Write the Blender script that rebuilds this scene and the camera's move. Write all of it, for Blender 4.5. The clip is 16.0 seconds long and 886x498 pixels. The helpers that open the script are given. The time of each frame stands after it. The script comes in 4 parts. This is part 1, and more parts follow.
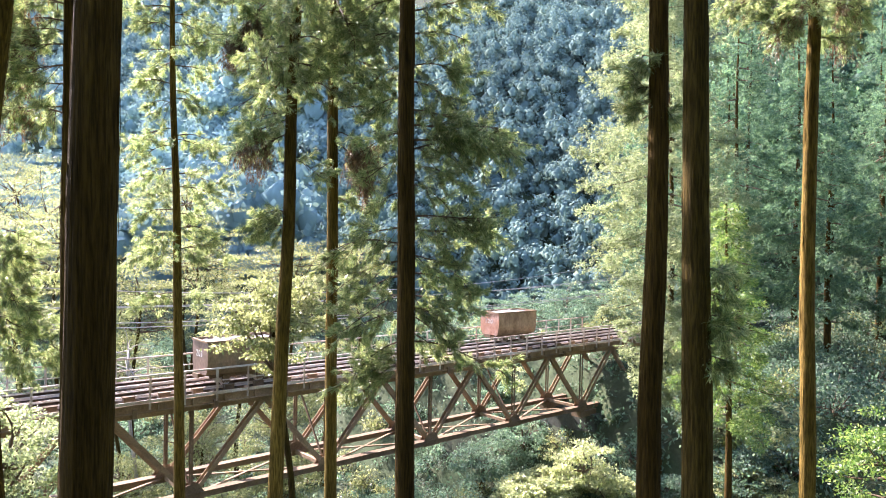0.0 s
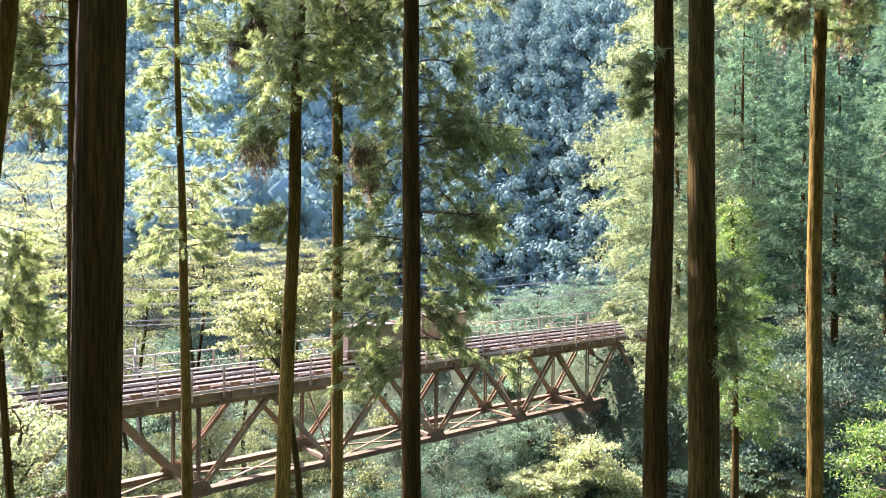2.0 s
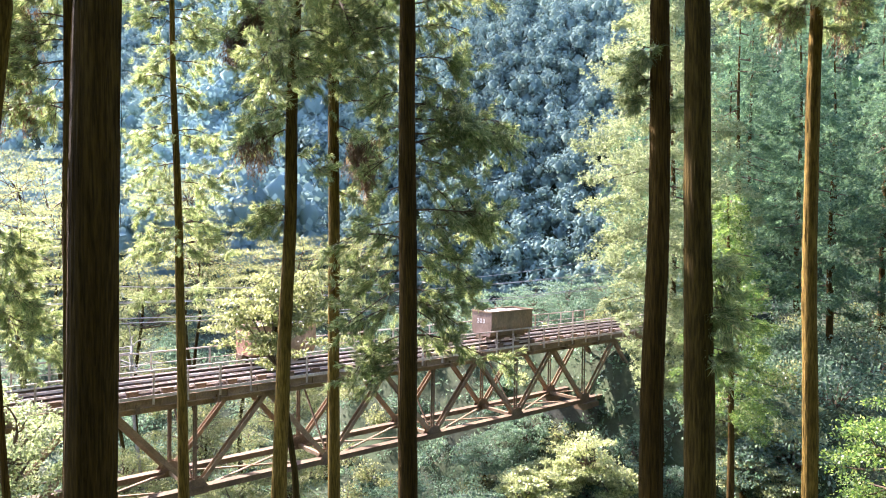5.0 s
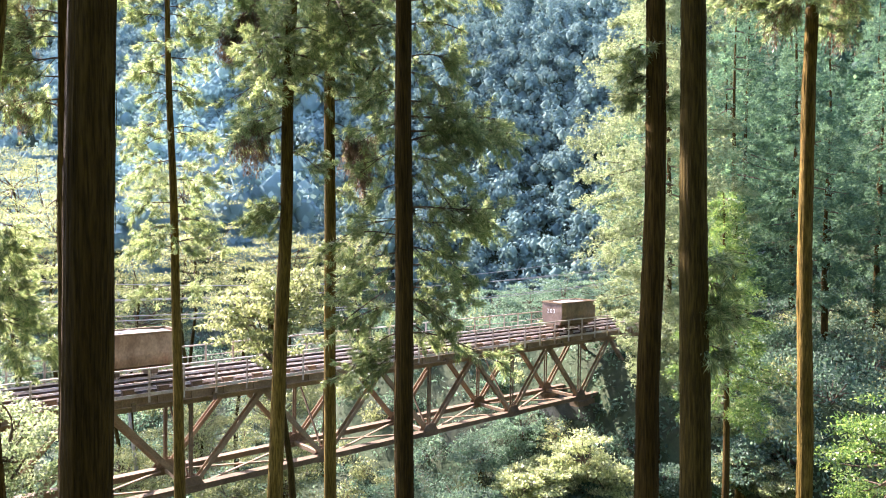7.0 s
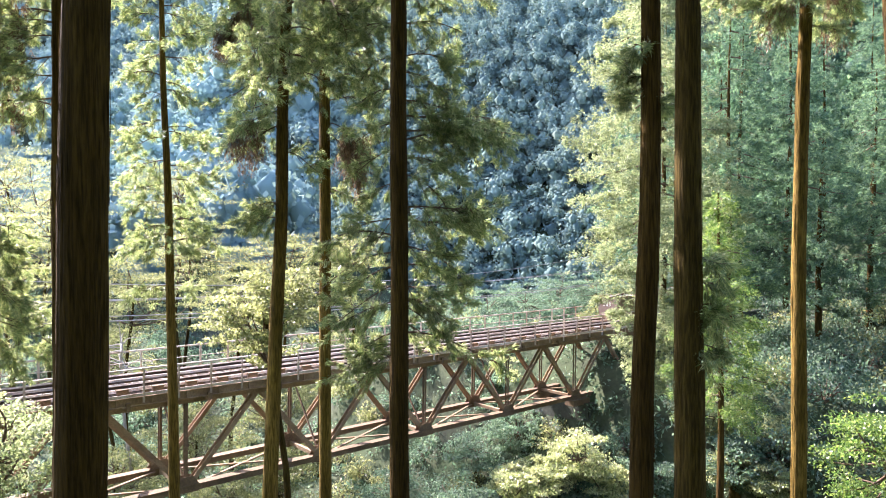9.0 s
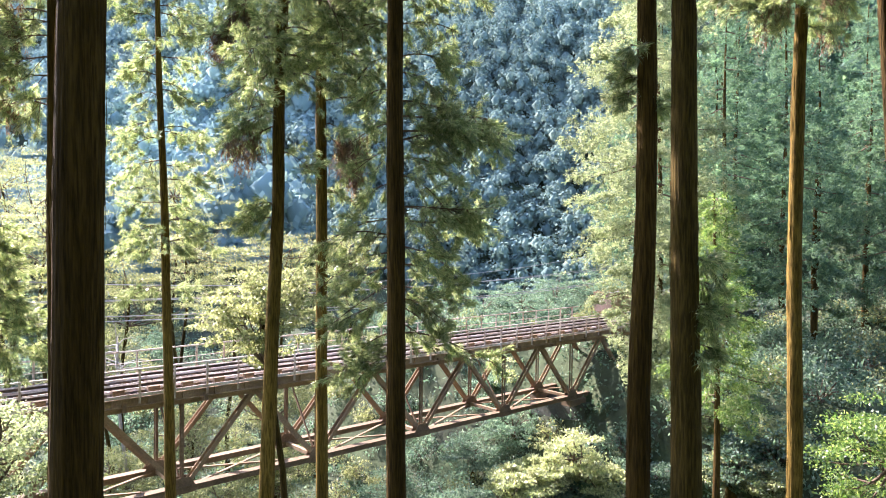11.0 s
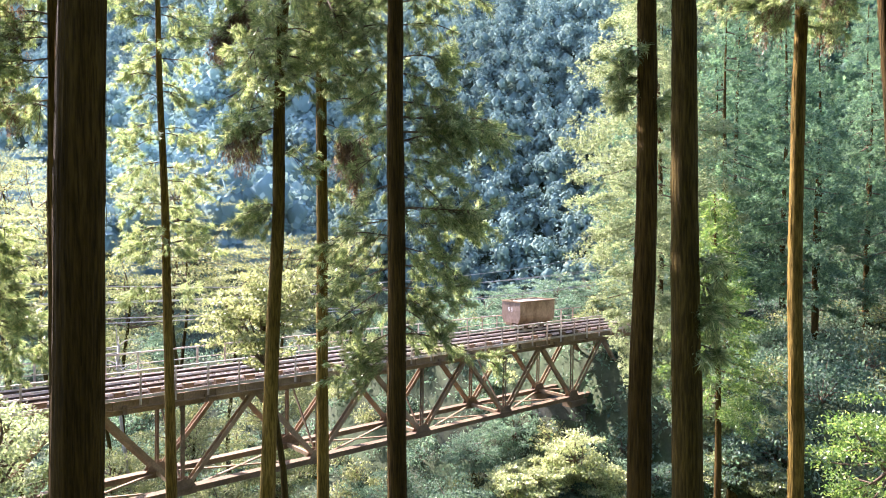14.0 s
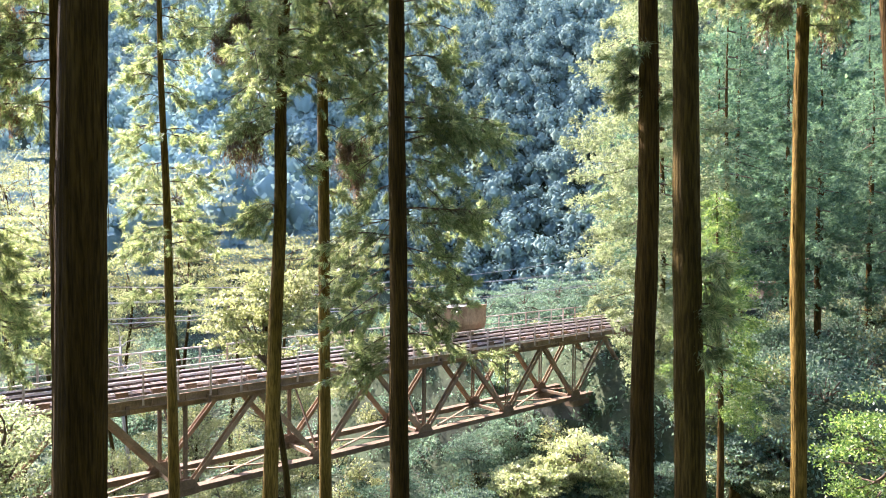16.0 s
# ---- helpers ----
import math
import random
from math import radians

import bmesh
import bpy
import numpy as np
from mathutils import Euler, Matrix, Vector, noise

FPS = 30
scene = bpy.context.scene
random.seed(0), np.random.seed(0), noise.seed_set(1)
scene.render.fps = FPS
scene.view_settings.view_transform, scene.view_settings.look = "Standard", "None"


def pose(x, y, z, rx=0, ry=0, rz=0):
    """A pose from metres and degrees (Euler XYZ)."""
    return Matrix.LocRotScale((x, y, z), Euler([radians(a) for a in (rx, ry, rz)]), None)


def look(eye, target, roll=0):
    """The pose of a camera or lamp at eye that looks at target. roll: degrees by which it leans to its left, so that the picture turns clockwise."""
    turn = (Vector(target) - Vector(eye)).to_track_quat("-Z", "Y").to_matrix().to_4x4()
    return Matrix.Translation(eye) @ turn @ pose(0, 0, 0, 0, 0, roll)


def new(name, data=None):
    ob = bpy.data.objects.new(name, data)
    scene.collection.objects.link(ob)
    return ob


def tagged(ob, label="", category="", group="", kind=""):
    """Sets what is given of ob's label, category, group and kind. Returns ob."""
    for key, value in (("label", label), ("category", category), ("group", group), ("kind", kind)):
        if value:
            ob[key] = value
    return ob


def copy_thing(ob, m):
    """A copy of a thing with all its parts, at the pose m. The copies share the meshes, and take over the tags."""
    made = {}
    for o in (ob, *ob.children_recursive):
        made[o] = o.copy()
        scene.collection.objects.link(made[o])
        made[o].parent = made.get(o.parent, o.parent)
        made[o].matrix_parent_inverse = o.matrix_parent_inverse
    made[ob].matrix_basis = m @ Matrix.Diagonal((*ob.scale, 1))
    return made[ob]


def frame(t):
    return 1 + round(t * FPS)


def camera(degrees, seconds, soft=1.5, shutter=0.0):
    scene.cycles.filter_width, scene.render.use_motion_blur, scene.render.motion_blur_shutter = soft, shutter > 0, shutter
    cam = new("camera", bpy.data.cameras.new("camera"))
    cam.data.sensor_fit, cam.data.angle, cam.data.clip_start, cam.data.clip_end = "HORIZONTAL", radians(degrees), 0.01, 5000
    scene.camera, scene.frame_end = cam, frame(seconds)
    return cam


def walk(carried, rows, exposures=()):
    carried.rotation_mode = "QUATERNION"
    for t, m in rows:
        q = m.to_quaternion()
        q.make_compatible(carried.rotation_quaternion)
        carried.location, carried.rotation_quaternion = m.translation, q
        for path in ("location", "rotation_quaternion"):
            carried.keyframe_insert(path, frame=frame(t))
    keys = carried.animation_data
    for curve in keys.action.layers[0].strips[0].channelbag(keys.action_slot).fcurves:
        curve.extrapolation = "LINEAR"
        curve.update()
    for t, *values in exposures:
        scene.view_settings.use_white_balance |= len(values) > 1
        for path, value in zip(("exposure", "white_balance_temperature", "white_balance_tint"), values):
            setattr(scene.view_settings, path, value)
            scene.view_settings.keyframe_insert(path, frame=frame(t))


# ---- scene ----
cam = camera(64.2, 16.0, soft=1.0)

EYE = (0.0, 0.0, 1.6)


def turn(yaw, pitch, roll):
    return pose(*EYE, 90 + pitch, 0, yaw) @ pose(0, 0, 0, 0, 0, roll)


walk(cam, [(t, turn(a, b, c)) for t, a, b, c in (
    (0, 0.000, -1.650, 0.000), (0.5, 0.123, -1.727, -0.048), (1, 0.221, -1.813, -0.151), (1.5, 0.322, -1.903, -0.237),
    (2, 0.431, -1.948, -0.330), (2.5, 0.509, -1.978, -0.417), (3, 0.394, -2.008, -0.370), (3.5, 0.313, -2.059, -0.350),
    (4, 0.271, -2.075, -0.357), (6.5, -0.096, -2.343, -0.338), (7, -0.168, -2.367, -0.350), (7.5, -0.275, -2.390, -0.375),
    (8, -0.360, -2.430, -0.385), (8.5, -0.450, -2.425, -0.375), (9, -0.552, -2.402, -0.355), (11.5, -0.858, -2.375, -0.370),
    (12, -0.872, -2.360, -0.378), (12.5, -0.892, -2.335, -0.385), (13, -0.873, -2.315, -0.420), (13.5, -0.840, -2.298, -0.453),
    (14, -0.787, -2.296, -0.485), (14.5, -0.734, -2.304, -0.540), (15, -0.698, -2.303, -0.590), (15.5, -0.680, -2.300, -0.610),
    (16, -0.640, -2.312, -0.655))], exposures=((0, 2.44, 5990, 26), (16, 2.44, 5990, 26)))

# ---- light ----
SUN_AZ, SUN_EL = -48.0, 38.0          # degrees from +y towards +x; above the horizon
world = bpy.data.worlds.new("world")
scene.world = world
world.use_nodes = True
wn = world.node_tree
sky = wn.nodes.new("ShaderNodeTexSky")
sky.sky_type, sky.sun_disc = "NISHITA", False
sky.sun_elevation, sky.sun_rotation = radians(SUN_EL), radians(SUN_AZ)
sky.air_density, sky.dust_density, sky.ozone_density = 1.0, 1.5, 1.0
wn.links.new(sky.outputs[0], wn.nodes["Background"].inputs[0])
wn.nodes["Background"].inputs[1].default_value = 0.15
sun = new("sun", bpy.data.lights.new("sun", "SUN"))
sun.data.energy, sun.data.angle, sun.data.color = 5.0, radians(0.6), (1.0, 0.91, 0.77)
away = Vector((math.sin(radians(SUN_AZ)) * math.cos(radians(SUN_EL)), math.cos(radians(SUN_AZ)) * math.cos(radians(SUN_EL)), math.sin(radians(SUN_EL))))
sun.matrix_world = look(away * 50, (0, 0, 0))


# ---- materials ----
def nodes_of(name):
    m = bpy.data.materials.new(name)
    m.use_nodes = True
    t = m.node_tree
    return m, t, t.nodes["Principled BSDF"], t.nodes["Material Output"]


def ramp(t, source, stops):
    r = t.nodes.new("ShaderNodeValToRGB")
    while len(r.color_ramp.elements) < len(stops):
        r.color_ramp.elements.new(0.5)
    for e, (p, c) in zip(r.color_ramp.elements, stops):
        e.position, e.color = p, (*c, 1)
    t.links.new(source, r.inputs[0])
    return r.outputs[0]


def grain(t, scale, detail=5.0, stretch=(1, 1, 1), rough=0.6):
    co, mp, n = (t.nodes.new("ShaderNode" + k) for k in ("TexCoord", "Mapping", "TexNoise"))
    mp.inputs["Scale"].default_value = stretch
    n.inputs["Scale"].default_value, n.inputs["Detail"].default_value, n.inputs["Roughness"].default_value = scale, detail, rough
    t.links.new(co.outputs["Object"], mp.inputs[0])
    t.links.new(mp.outputs[0], n.inputs["Vector"])
    return n.outputs["Fac"]


def blend(t, kind, fac, a, b):
    m = t.nodes.new("ShaderNodeMix")
    m.data_type, m.blend_type = "RGBA", kind
    if isinstance(fac, float):
        m.inputs[0].default_value = fac
    else:
        t.links.new(fac, m.inputs[0])
    t.links.new(a, m.inputs[6])
    t.links.new(b, m.inputs[7])
    return m.outputs[2]


def bump(t, p, source, strength, dist):
    b = t.nodes.new("ShaderNodeBump")
    b.inputs["Strength"].default_value, b.inputs["Distance"].default_value = strength, dist
    t.links.new(source, b.inputs["Height"])
    t.links.new(b.outputs[0], p.inputs["Normal"])


def surface(name, stops, big=1.5, small=30.0, rough=0.75, metal=0.0, relief=0.02, stretch=(1, 1, 1), edge=0.2, gloss=0.5):
    """A worn surface: two scales of colour and a fine relief."""
    m, t, p, _ = nodes_of(name)
    a, b = grain(t, big, 4, stretch), grain(t, small, 6, stretch)
    c = blend(t, "OVERLAY", 0.55, ramp(t, a, stops), ramp(t, b, [(0.5 - edge, (0.25 if edge > 0.15 else 0.08,) * 3), (0.5 + edge, (0.75 if edge > 0.15 else 0.92,) * 3)]))
    t.links.new(c, p.inputs["Base Color"])
    p.inputs["Roughness"].default_value, p.inputs["Metallic"].default_value = rough, metal
    p.inputs["Specular IOR Level"].default_value = gloss
    bump(t, p, b, 0.6, relief)
    return m


def leaf(name, stops, light, through_share=0.45, patch=0.25, rough=0.4, gloss=0.5):
    """Leaves: colour by leaf and by patch, part of the light shines through."""
    m, t, p, out = nodes_of(name)
    g = t.nodes.new("ShaderNodeNewGeometry")
    c = ramp(t, g.outputs["Random Per Island"], stops)
    n = ramp(t, grain(t, patch, 3), [(0.35, (0.32,) * 3), (0.65, (0.68,) * 3)])
    c = blend(t, "OVERLAY", 0.6, c, n)
    t.links.new(c, p.inputs["Base Color"])
    p.inputs["Roughness"].default_value = rough
    tr, mx = t.nodes.new("ShaderNodeBsdfTranslucent"), t.nodes.new("ShaderNodeMixShader")
    k = t.nodes.new("ShaderNodeRGB")
    k.outputs[0].default_value = (*light, 1)
    t.links.new(blend(t, "MULTIPLY", 1.0, blend(t, "ADD", 1.0, c, c), k.outputs[0]), tr.inputs[0])
    mx.inputs[0].default_value = through_share
    t.links.new(p.outputs[0], mx.inputs[1])
    t.links.new(tr.outputs[0], mx.inputs[2])
    t.links.new(mx.outputs[0], out.inputs[0])
    p.inputs["Specular IOR Level"].default_value = gloss
    return m


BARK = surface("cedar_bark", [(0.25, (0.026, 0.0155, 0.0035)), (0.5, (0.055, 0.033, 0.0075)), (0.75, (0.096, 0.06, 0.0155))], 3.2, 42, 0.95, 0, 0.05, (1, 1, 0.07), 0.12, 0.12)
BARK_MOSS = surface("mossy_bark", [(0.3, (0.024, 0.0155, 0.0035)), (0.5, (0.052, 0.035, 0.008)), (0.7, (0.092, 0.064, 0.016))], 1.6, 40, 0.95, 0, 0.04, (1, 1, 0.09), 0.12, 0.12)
# golden bark tone with the sun on the trunk added to the colour
BARK_GOLD_SUNLIT = surface("golden_sunlit_bark", [(0.25, (0.04, 0.024, 0.005)), (0.5, (0.11, 0.072, 0.015)), (0.75, (0.26, 0.17, 0.045))], 1.8, 40, 0.9, 0, 0.03, (1, 1, 0.1), 0.12, 0.12)
TWIG = surface("twig_bark", [(0.3, (0.07, 0.045, 0.03)), (0.7, (0.16, 0.11, 0.07))], 4, 40, 0.9)
RUST = surface("rusted_steel", [(0.25, (0.14, 0.09, 0.047)), (0.5, (0.245, 0.162, 0.092)), (0.75, (0.37, 0.26, 0.16))], 1.1, 18, 0.85, 0.0, 0.008)
RUST_DARK_AND_SHADED = surface("dark_and_shaded_rusted_steel", [(0.25, (0.085, 0.053, 0.03)), (0.5, (0.155, 0.1, 0.056)), (0.75, (0.24, 0.157, 0.09))], 1.1, 18, 0.85, 0.0, 0.008)
RAILING = surface("railing_paint", [(0.3, (0.34, 0.23, 0.17)), (0.5, (0.5, 0.42, 0.35)), (0.7, (0.62, 0.57, 0.51))], 1.6, 25, 0.6, 0.2, 0.004)
STEEL = surface("rail_steel", [(0.3, (0.42, 0.34, 0.29)), (0.7, (0.66, 0.59, 0.54))], 1.5, 25, 0.4, 0.3, 0.003)
TIE = surface("sleeper_wood", [(0.3, (0.035, 0.024, 0.016)), (0.5, (0.072, 0.049, 0.032)), (0.75, (0.145, 0.1, 0.066))], 1.2, 30, 0.9, 0, 0.01)
# concrete darkened in its colour to stand for the trees' shade
CONCRETE_SHADED = surface("shade_dark_concrete", [(0.25, (0.02, 0.025, 0.018)), (0.5, (0.045, 0.05, 0.036)), (0.8, (0.1, 0.1, 0.08))], 0.5, 9, 0.95, 0, 0.03)
SOIL = surface("forest_floor", [(0.3, (0.025, 0.03, 0.015)), (0.5, (0.04, 0.055, 0.022)), (0.75, (0.05, 0.08, 0.03))], 0.35, 6, 1.0, 0, 0.1)
ORE = surface("limestone_ore", [(0.3, (0.12, 0.115, 0.11)), (0.7, (0.3, 0.29, 0.28))], 3, 20, 0.95, 0, 0.03)
WIRE = surface("wire_metal", [(0.3, (0.28, 0.28, 0.28)), (0.7, (0.48, 0.48, 0.47))], 2, 20, 0.5, 0.3, 0.001)
DEADWOOD = surface("dead_wood", [(0.3, (0.22, 0.2, 0.17)), (0.7, (0.45, 0.42, 0.37))], 3, 30, 0.9)
PAINT_WHITE = surface("white_lettering", [(0.3, (0.55, 0.52, 0.47)), (0.7, (0.8, 0.78, 0.74))], 8, 60, 0.7, 0, 0.001)

CEDAR = leaf("cedar_needles", [(0.0, (0.062, 0.108, 0.05)), (0.5, (0.158, 0.2, 0.108)), (1.0, (0.355, 0.37, 0.245))], (1.28, 1.27, 0.78), 0.46, 0.9, 0.3)
CEDAR_DRY = leaf("dry_needles", [(0.0, (0.07, 0.045, 0.028)), (0.6, (0.14, 0.092, 0.055)), (1.0, (0.22, 0.16, 0.1))], (1.1, 0.95, 0.7), 0.35, 2.0)
# bank cedars: shade and haze are put in as a darker, bluer leaf colour
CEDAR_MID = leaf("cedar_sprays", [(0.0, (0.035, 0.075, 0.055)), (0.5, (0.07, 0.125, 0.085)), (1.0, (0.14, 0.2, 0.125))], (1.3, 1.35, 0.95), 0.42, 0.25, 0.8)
BROAD = leaf("sunny_leaves", [(0.0, (0.085, 0.108, 0.05)), (0.5, (0.145, 0.165, 0.08)), (1.0, (0.23, 0.24, 0.14))], (1.3, 1.25, 0.9), 0.48, 0.3)
# paler cedar leaves, with the sun on the crown put into their colour
CEDAR_PALE_SUNLIT = leaf("pale_sunlit_cedar_sprays", [(0.0, (0.095, 0.13, 0.072)), (0.5, (0.165, 0.198, 0.115)), (1.0, (0.27, 0.29, 0.19))], (1.25, 1.25, 0.9), 0.45, 0.5, 0.65)
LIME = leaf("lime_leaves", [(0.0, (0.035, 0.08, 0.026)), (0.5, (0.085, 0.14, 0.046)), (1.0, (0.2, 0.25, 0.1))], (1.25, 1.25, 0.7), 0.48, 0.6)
# cream bush leaves, brightened and warmed in colour as if in sun
PALE_SUNLIT_LEAF = leaf("pale_sunlit_leaves", [(0.0, (0.13, 0.165, 0.085)), (0.5, (0.24, 0.265, 0.155)), (1.0, (0.4, 0.4, 0.27))], (1.25, 1.25, 0.85), 0.45, 0.6, 0.35)
# blue raised in the shrub leaf colour to stand for haze
SHRUB = leaf("shrub_leaves", [(0.0, (0.042, 0.08, 0.056)), (0.5, (0.082, 0.132, 0.094)), (1.0, (0.155, 0.205, 0.15))], (1.2, 1.25, 1.0), 0.45, 0.2, 0.6)
# far leaves: the blue of the haze is put into their base colour
FAR_LEAF_HAZED = leaf("hazed_slope_leaves", [(0.0, (0.12, 0.182, 0.175)), (0.5, (0.152, 0.22, 0.2)), (1.0, (0.195, 0.26, 0.215))], (1.15, 1.15, 1.0), 0.12, 0.03, 1.0, 0.08)
RIDGE_LEAF_HAZED = leaf("hazed_ridge_leaves", [(0.0, (0.14, 0.215, 0.22)), (0.5, (0.175, 0.255, 0.25)), (1.0, (0.215, 0.295, 0.26))], (1.15, 1.15, 1.0), 0.12, 0.02, 1.0, 0.08)


# ---- mesh tools ----
def to_mesh(name, verts, faces, mat, smooth=False):
    """A mesh from arrays: verts (n, 3), faces (m, k)."""
    verts, faces = np.asarray(verts, np.float32), np.asarray(faces, np.int32)
    me = bpy.data.meshes.new(name)
    k = faces.shape[1]
    me.vertices.add(len(verts))
    me.vertices.foreach_set("co", verts.ravel())
    me.loops.add(faces.size)
    me.loops.foreach_set("vertex_index", faces.ravel())
    me.polygons.add(len(faces))
    me.polygons.foreach_set("loop_start", np.arange(0, faces.size, k, dtype=np.int32))
    if smooth:
        me.polygons.foreach_set("use_smooth", np.ones(len(faces), bool))
    me.update(calc_edges=True)
    me.materials.append(mat)
    return me


def thing(name, label, category, group="", m=None, kind=""):
    ob = new(name)
    if m is not None:
        ob.matrix_world = m
    return tagged(ob, label, category, group, kind)


def child(name, me, parent, label=""):
    ob = new(name, me)
    ob.parent = parent
    return tagged(ob, label)


def part(name, bm, material, parent, label=""):
    me = bpy.data.meshes.new(name)
    bm.to_mesh(me)
    bm.free()
    me.materials.append(material)
    return child(name, me, parent, label)


def bar(bm, a, b, w, h, up=(0, 0, 1)):
    """A bar of section w x h from a to b."""
    a, b = Vector(a), Vector(b)
    d = (b - a).normalized()
    side = d.cross(Vector(up))
    side = side.normalized() if side.length > 1e-4 else Vector((1, 0, 0))
    top = side.cross(d).normalized()
    vs = [bm.verts.new(p + side * i * w / 2 + top * j * h / 2) for p in (a, b) for i, j in ((-1, -1), (1, -1), (1, 1), (-1, 1))]
    for f in ((0, 1, 2, 3), (7, 6, 5, 4), (0, 4, 5, 1), (1, 5, 6, 2), (2, 6, 7, 3), (3, 7, 4, 0)):
        bm.faces.new([vs[i] for i in f])


def block(bm, x0, x1, y0, y1, z0, z1):
    bar(bm, ((x0 + x1) / 2, (y0 + y1) / 2, z0), ((x0 + x1) / 2, (y0 + y1) / 2, z1), x1 - x0, y1 - y0, (0, 1, 0))


def tube(points, radii, sides=10, rough=0.0, seed=0, furrow=0.0):
    """A tapered, slightly uneven tube along points."""
    rng = np.random.default_rng(seed)
    points, n = np.asarray(points, float), len(points)
    d = np.gradient(points, axis=0)
    d /= np.linalg.norm(d, axis=1)[:, None]
    ref = np.where(np.abs(d[:, 2:]) > 0.9, [[1.0, 0, 0]], [[0, 0, 1.0]])
    a = np.cross(d, ref)
    a /= np.linalg.norm(a, axis=1)[:, None]
    b = np.cross(d, a)
    th = np.linspace(0, 2 * np.pi, sides, endpoint=False)
    lobes = 1 + rough * (np.sin(3 * th + rng.uniform(0, 6)) + 0.7 * np.sin(7 * th + rng.uniform(0, 6)))
    r = np.asarray(radii, float)[:, None] * (lobes[None] + rough * rng.normal(0, 0.3 if furrow else 0.5, (n, sides)))
    if furrow:
        z = points[:, 2:3]
        for q in (17, 26, 41):
            r = r * (1 + furrow * np.sin(q * th[None] + rng.uniform(0, 6) + 1.3 * np.sin(z * rng.uniform(0.5, 1.6) + q)))
    v = points[:, None] + r[..., None] * (np.cos(th)[None, :, None] * a[:, None] + np.sin(th)[None, :, None] * b[:, None])
    i, j = np.meshgrid(np.arange(n - 1), np.arange(sides), indexing="ij")
    q = np.stack([i * sides + j, i * sides + (j + 1) % sides, (i + 1) * sides + (j + 1) % sides, (i + 1) * sides + j], -1).reshape(-1, 4)
    return v.reshape(-1, 3), q


def joined(pieces):
    vs, fs, k = [], [], 0
    for v, f in pieces:
        vs.append(v)
        fs.append(f + k)
        k += len(v)
    return np.concatenate(vs), np.concatenate(fs)


def unit(v):
    return v / np.maximum(np.linalg.norm(v, axis=-1, keepdims=True), 1e-9)


def blades(base, way, length, width, rng, curl=0.25):
    """Leaf blades: a bent four-cornered blade from base along way."""
    n = len(base)
    side = unit(np.cross(way, unit(rng.normal(0, 1, (n, 3)))))
    nor = np.cross(side, way)
    length, width = np.broadcast_to(length, (n,))[:, None], np.broadcast_to(width, (n,))[:, None]
    m = base + way * length * 0.5
    v = np.stack([base, m + side * width / 2 + nor * length * curl * 0.3, base + way * length - nor * length * curl * 0.2, m - side * width / 2 + nor * length * curl * 0.3], 1)
    return v.reshape(-1, 3), np.arange(4 * n).reshape(n, 4)


def clumps(centres, radii, per, length, width, rng, droop=0.2, shell=0.55):
    """Leaves in loose clumps round centres; radii (n, 3)."""
    c = np.repeat(np.asarray(centres, float), per, 0)
    r = np.repeat(np.broadcast_to(radii, (len(centres), 3)), per, 0)
    d = unit(rng.normal(0, 1, c.shape))
    rr = (shell + (1 - shell) * rng.random(len(c)) ** 0.7)[:, None] * rng.uniform(0.75, 1.15, (len(c), 1))
    base = c + d * r * rr
    way = unit(d * 0.8 + rng.normal(0, 0.6, c.shape) - np.array([0, 0, droop]))
    size = rng.uniform(0.65, 1.25, len(c))
    return blades(base, way, length * size, width * size, rng)


def sprays(base, way, length, per, blade, width, rng, droop=0.35):
    """Hanging conifer sprays: needles set along drooping axes."""
    n = len(base)
    s = rng.random((n, per))
    ax = np.repeat(way, per, 0)
    b = np.repeat(base, per, 0) + ax * (s.ravel() * np.repeat(np.broadcast_to(length, (n,)), per))[:, None]
    b[:, 2] -= droop * (s.ravel() ** 2) * np.repeat(np.broadcast_to(length, (n,)), per)
    w = unit(ax * 0.75 + unit(rng.normal(0, 1, b.shape)) * 0.6 - np.array([0, 0, 0.7 * droop]))
    size = rng.uniform(0.6, 1.2, len(b))
    return blades(b, w, blade * size, width, rng, 0.15)


def tufts(base, way, per, length, width, rng, spread=0.5, droop=0.15, jitter=0.015):
    """Brushes of needle shoots that fan out from each base."""
    b = np.repeat(base, per, 0) + rng.normal(0, jitter, (len(base) * per, 3))
    w = unit(np.repeat(way, per, 0) + rng.normal(0, spread, b.shape) - np.array([0, 0, droop]))
    size = rng.uniform(0.55, 1.2, len(b))
    return blades(b, w, length * size, width * (0.6 + 0.5 * size), rng, 0.3)


# ---- ground ----
BRIDGE_AT, BRIDGE_TURN, DECK, GRADE = (7.492, 35.934), 41.18, -4.316, 1.466
LINE = Matrix.Translation((*BRIDGE_AT, DECK)) @ Matrix.Rotation(radians(BRIDGE_TURN), 4, "Z") @ Matrix.Rotation(radians(GRADE), 4, "Y")
UX, UY = math.cos(radians(BRIDGE_TURN)), math.sin(radians(BRIDGE_TURN))


def ease(a, b, x):
    k = np.clip((x - a) / (b - a), 0, 1)
    return k * k * (3 - 2 * k)


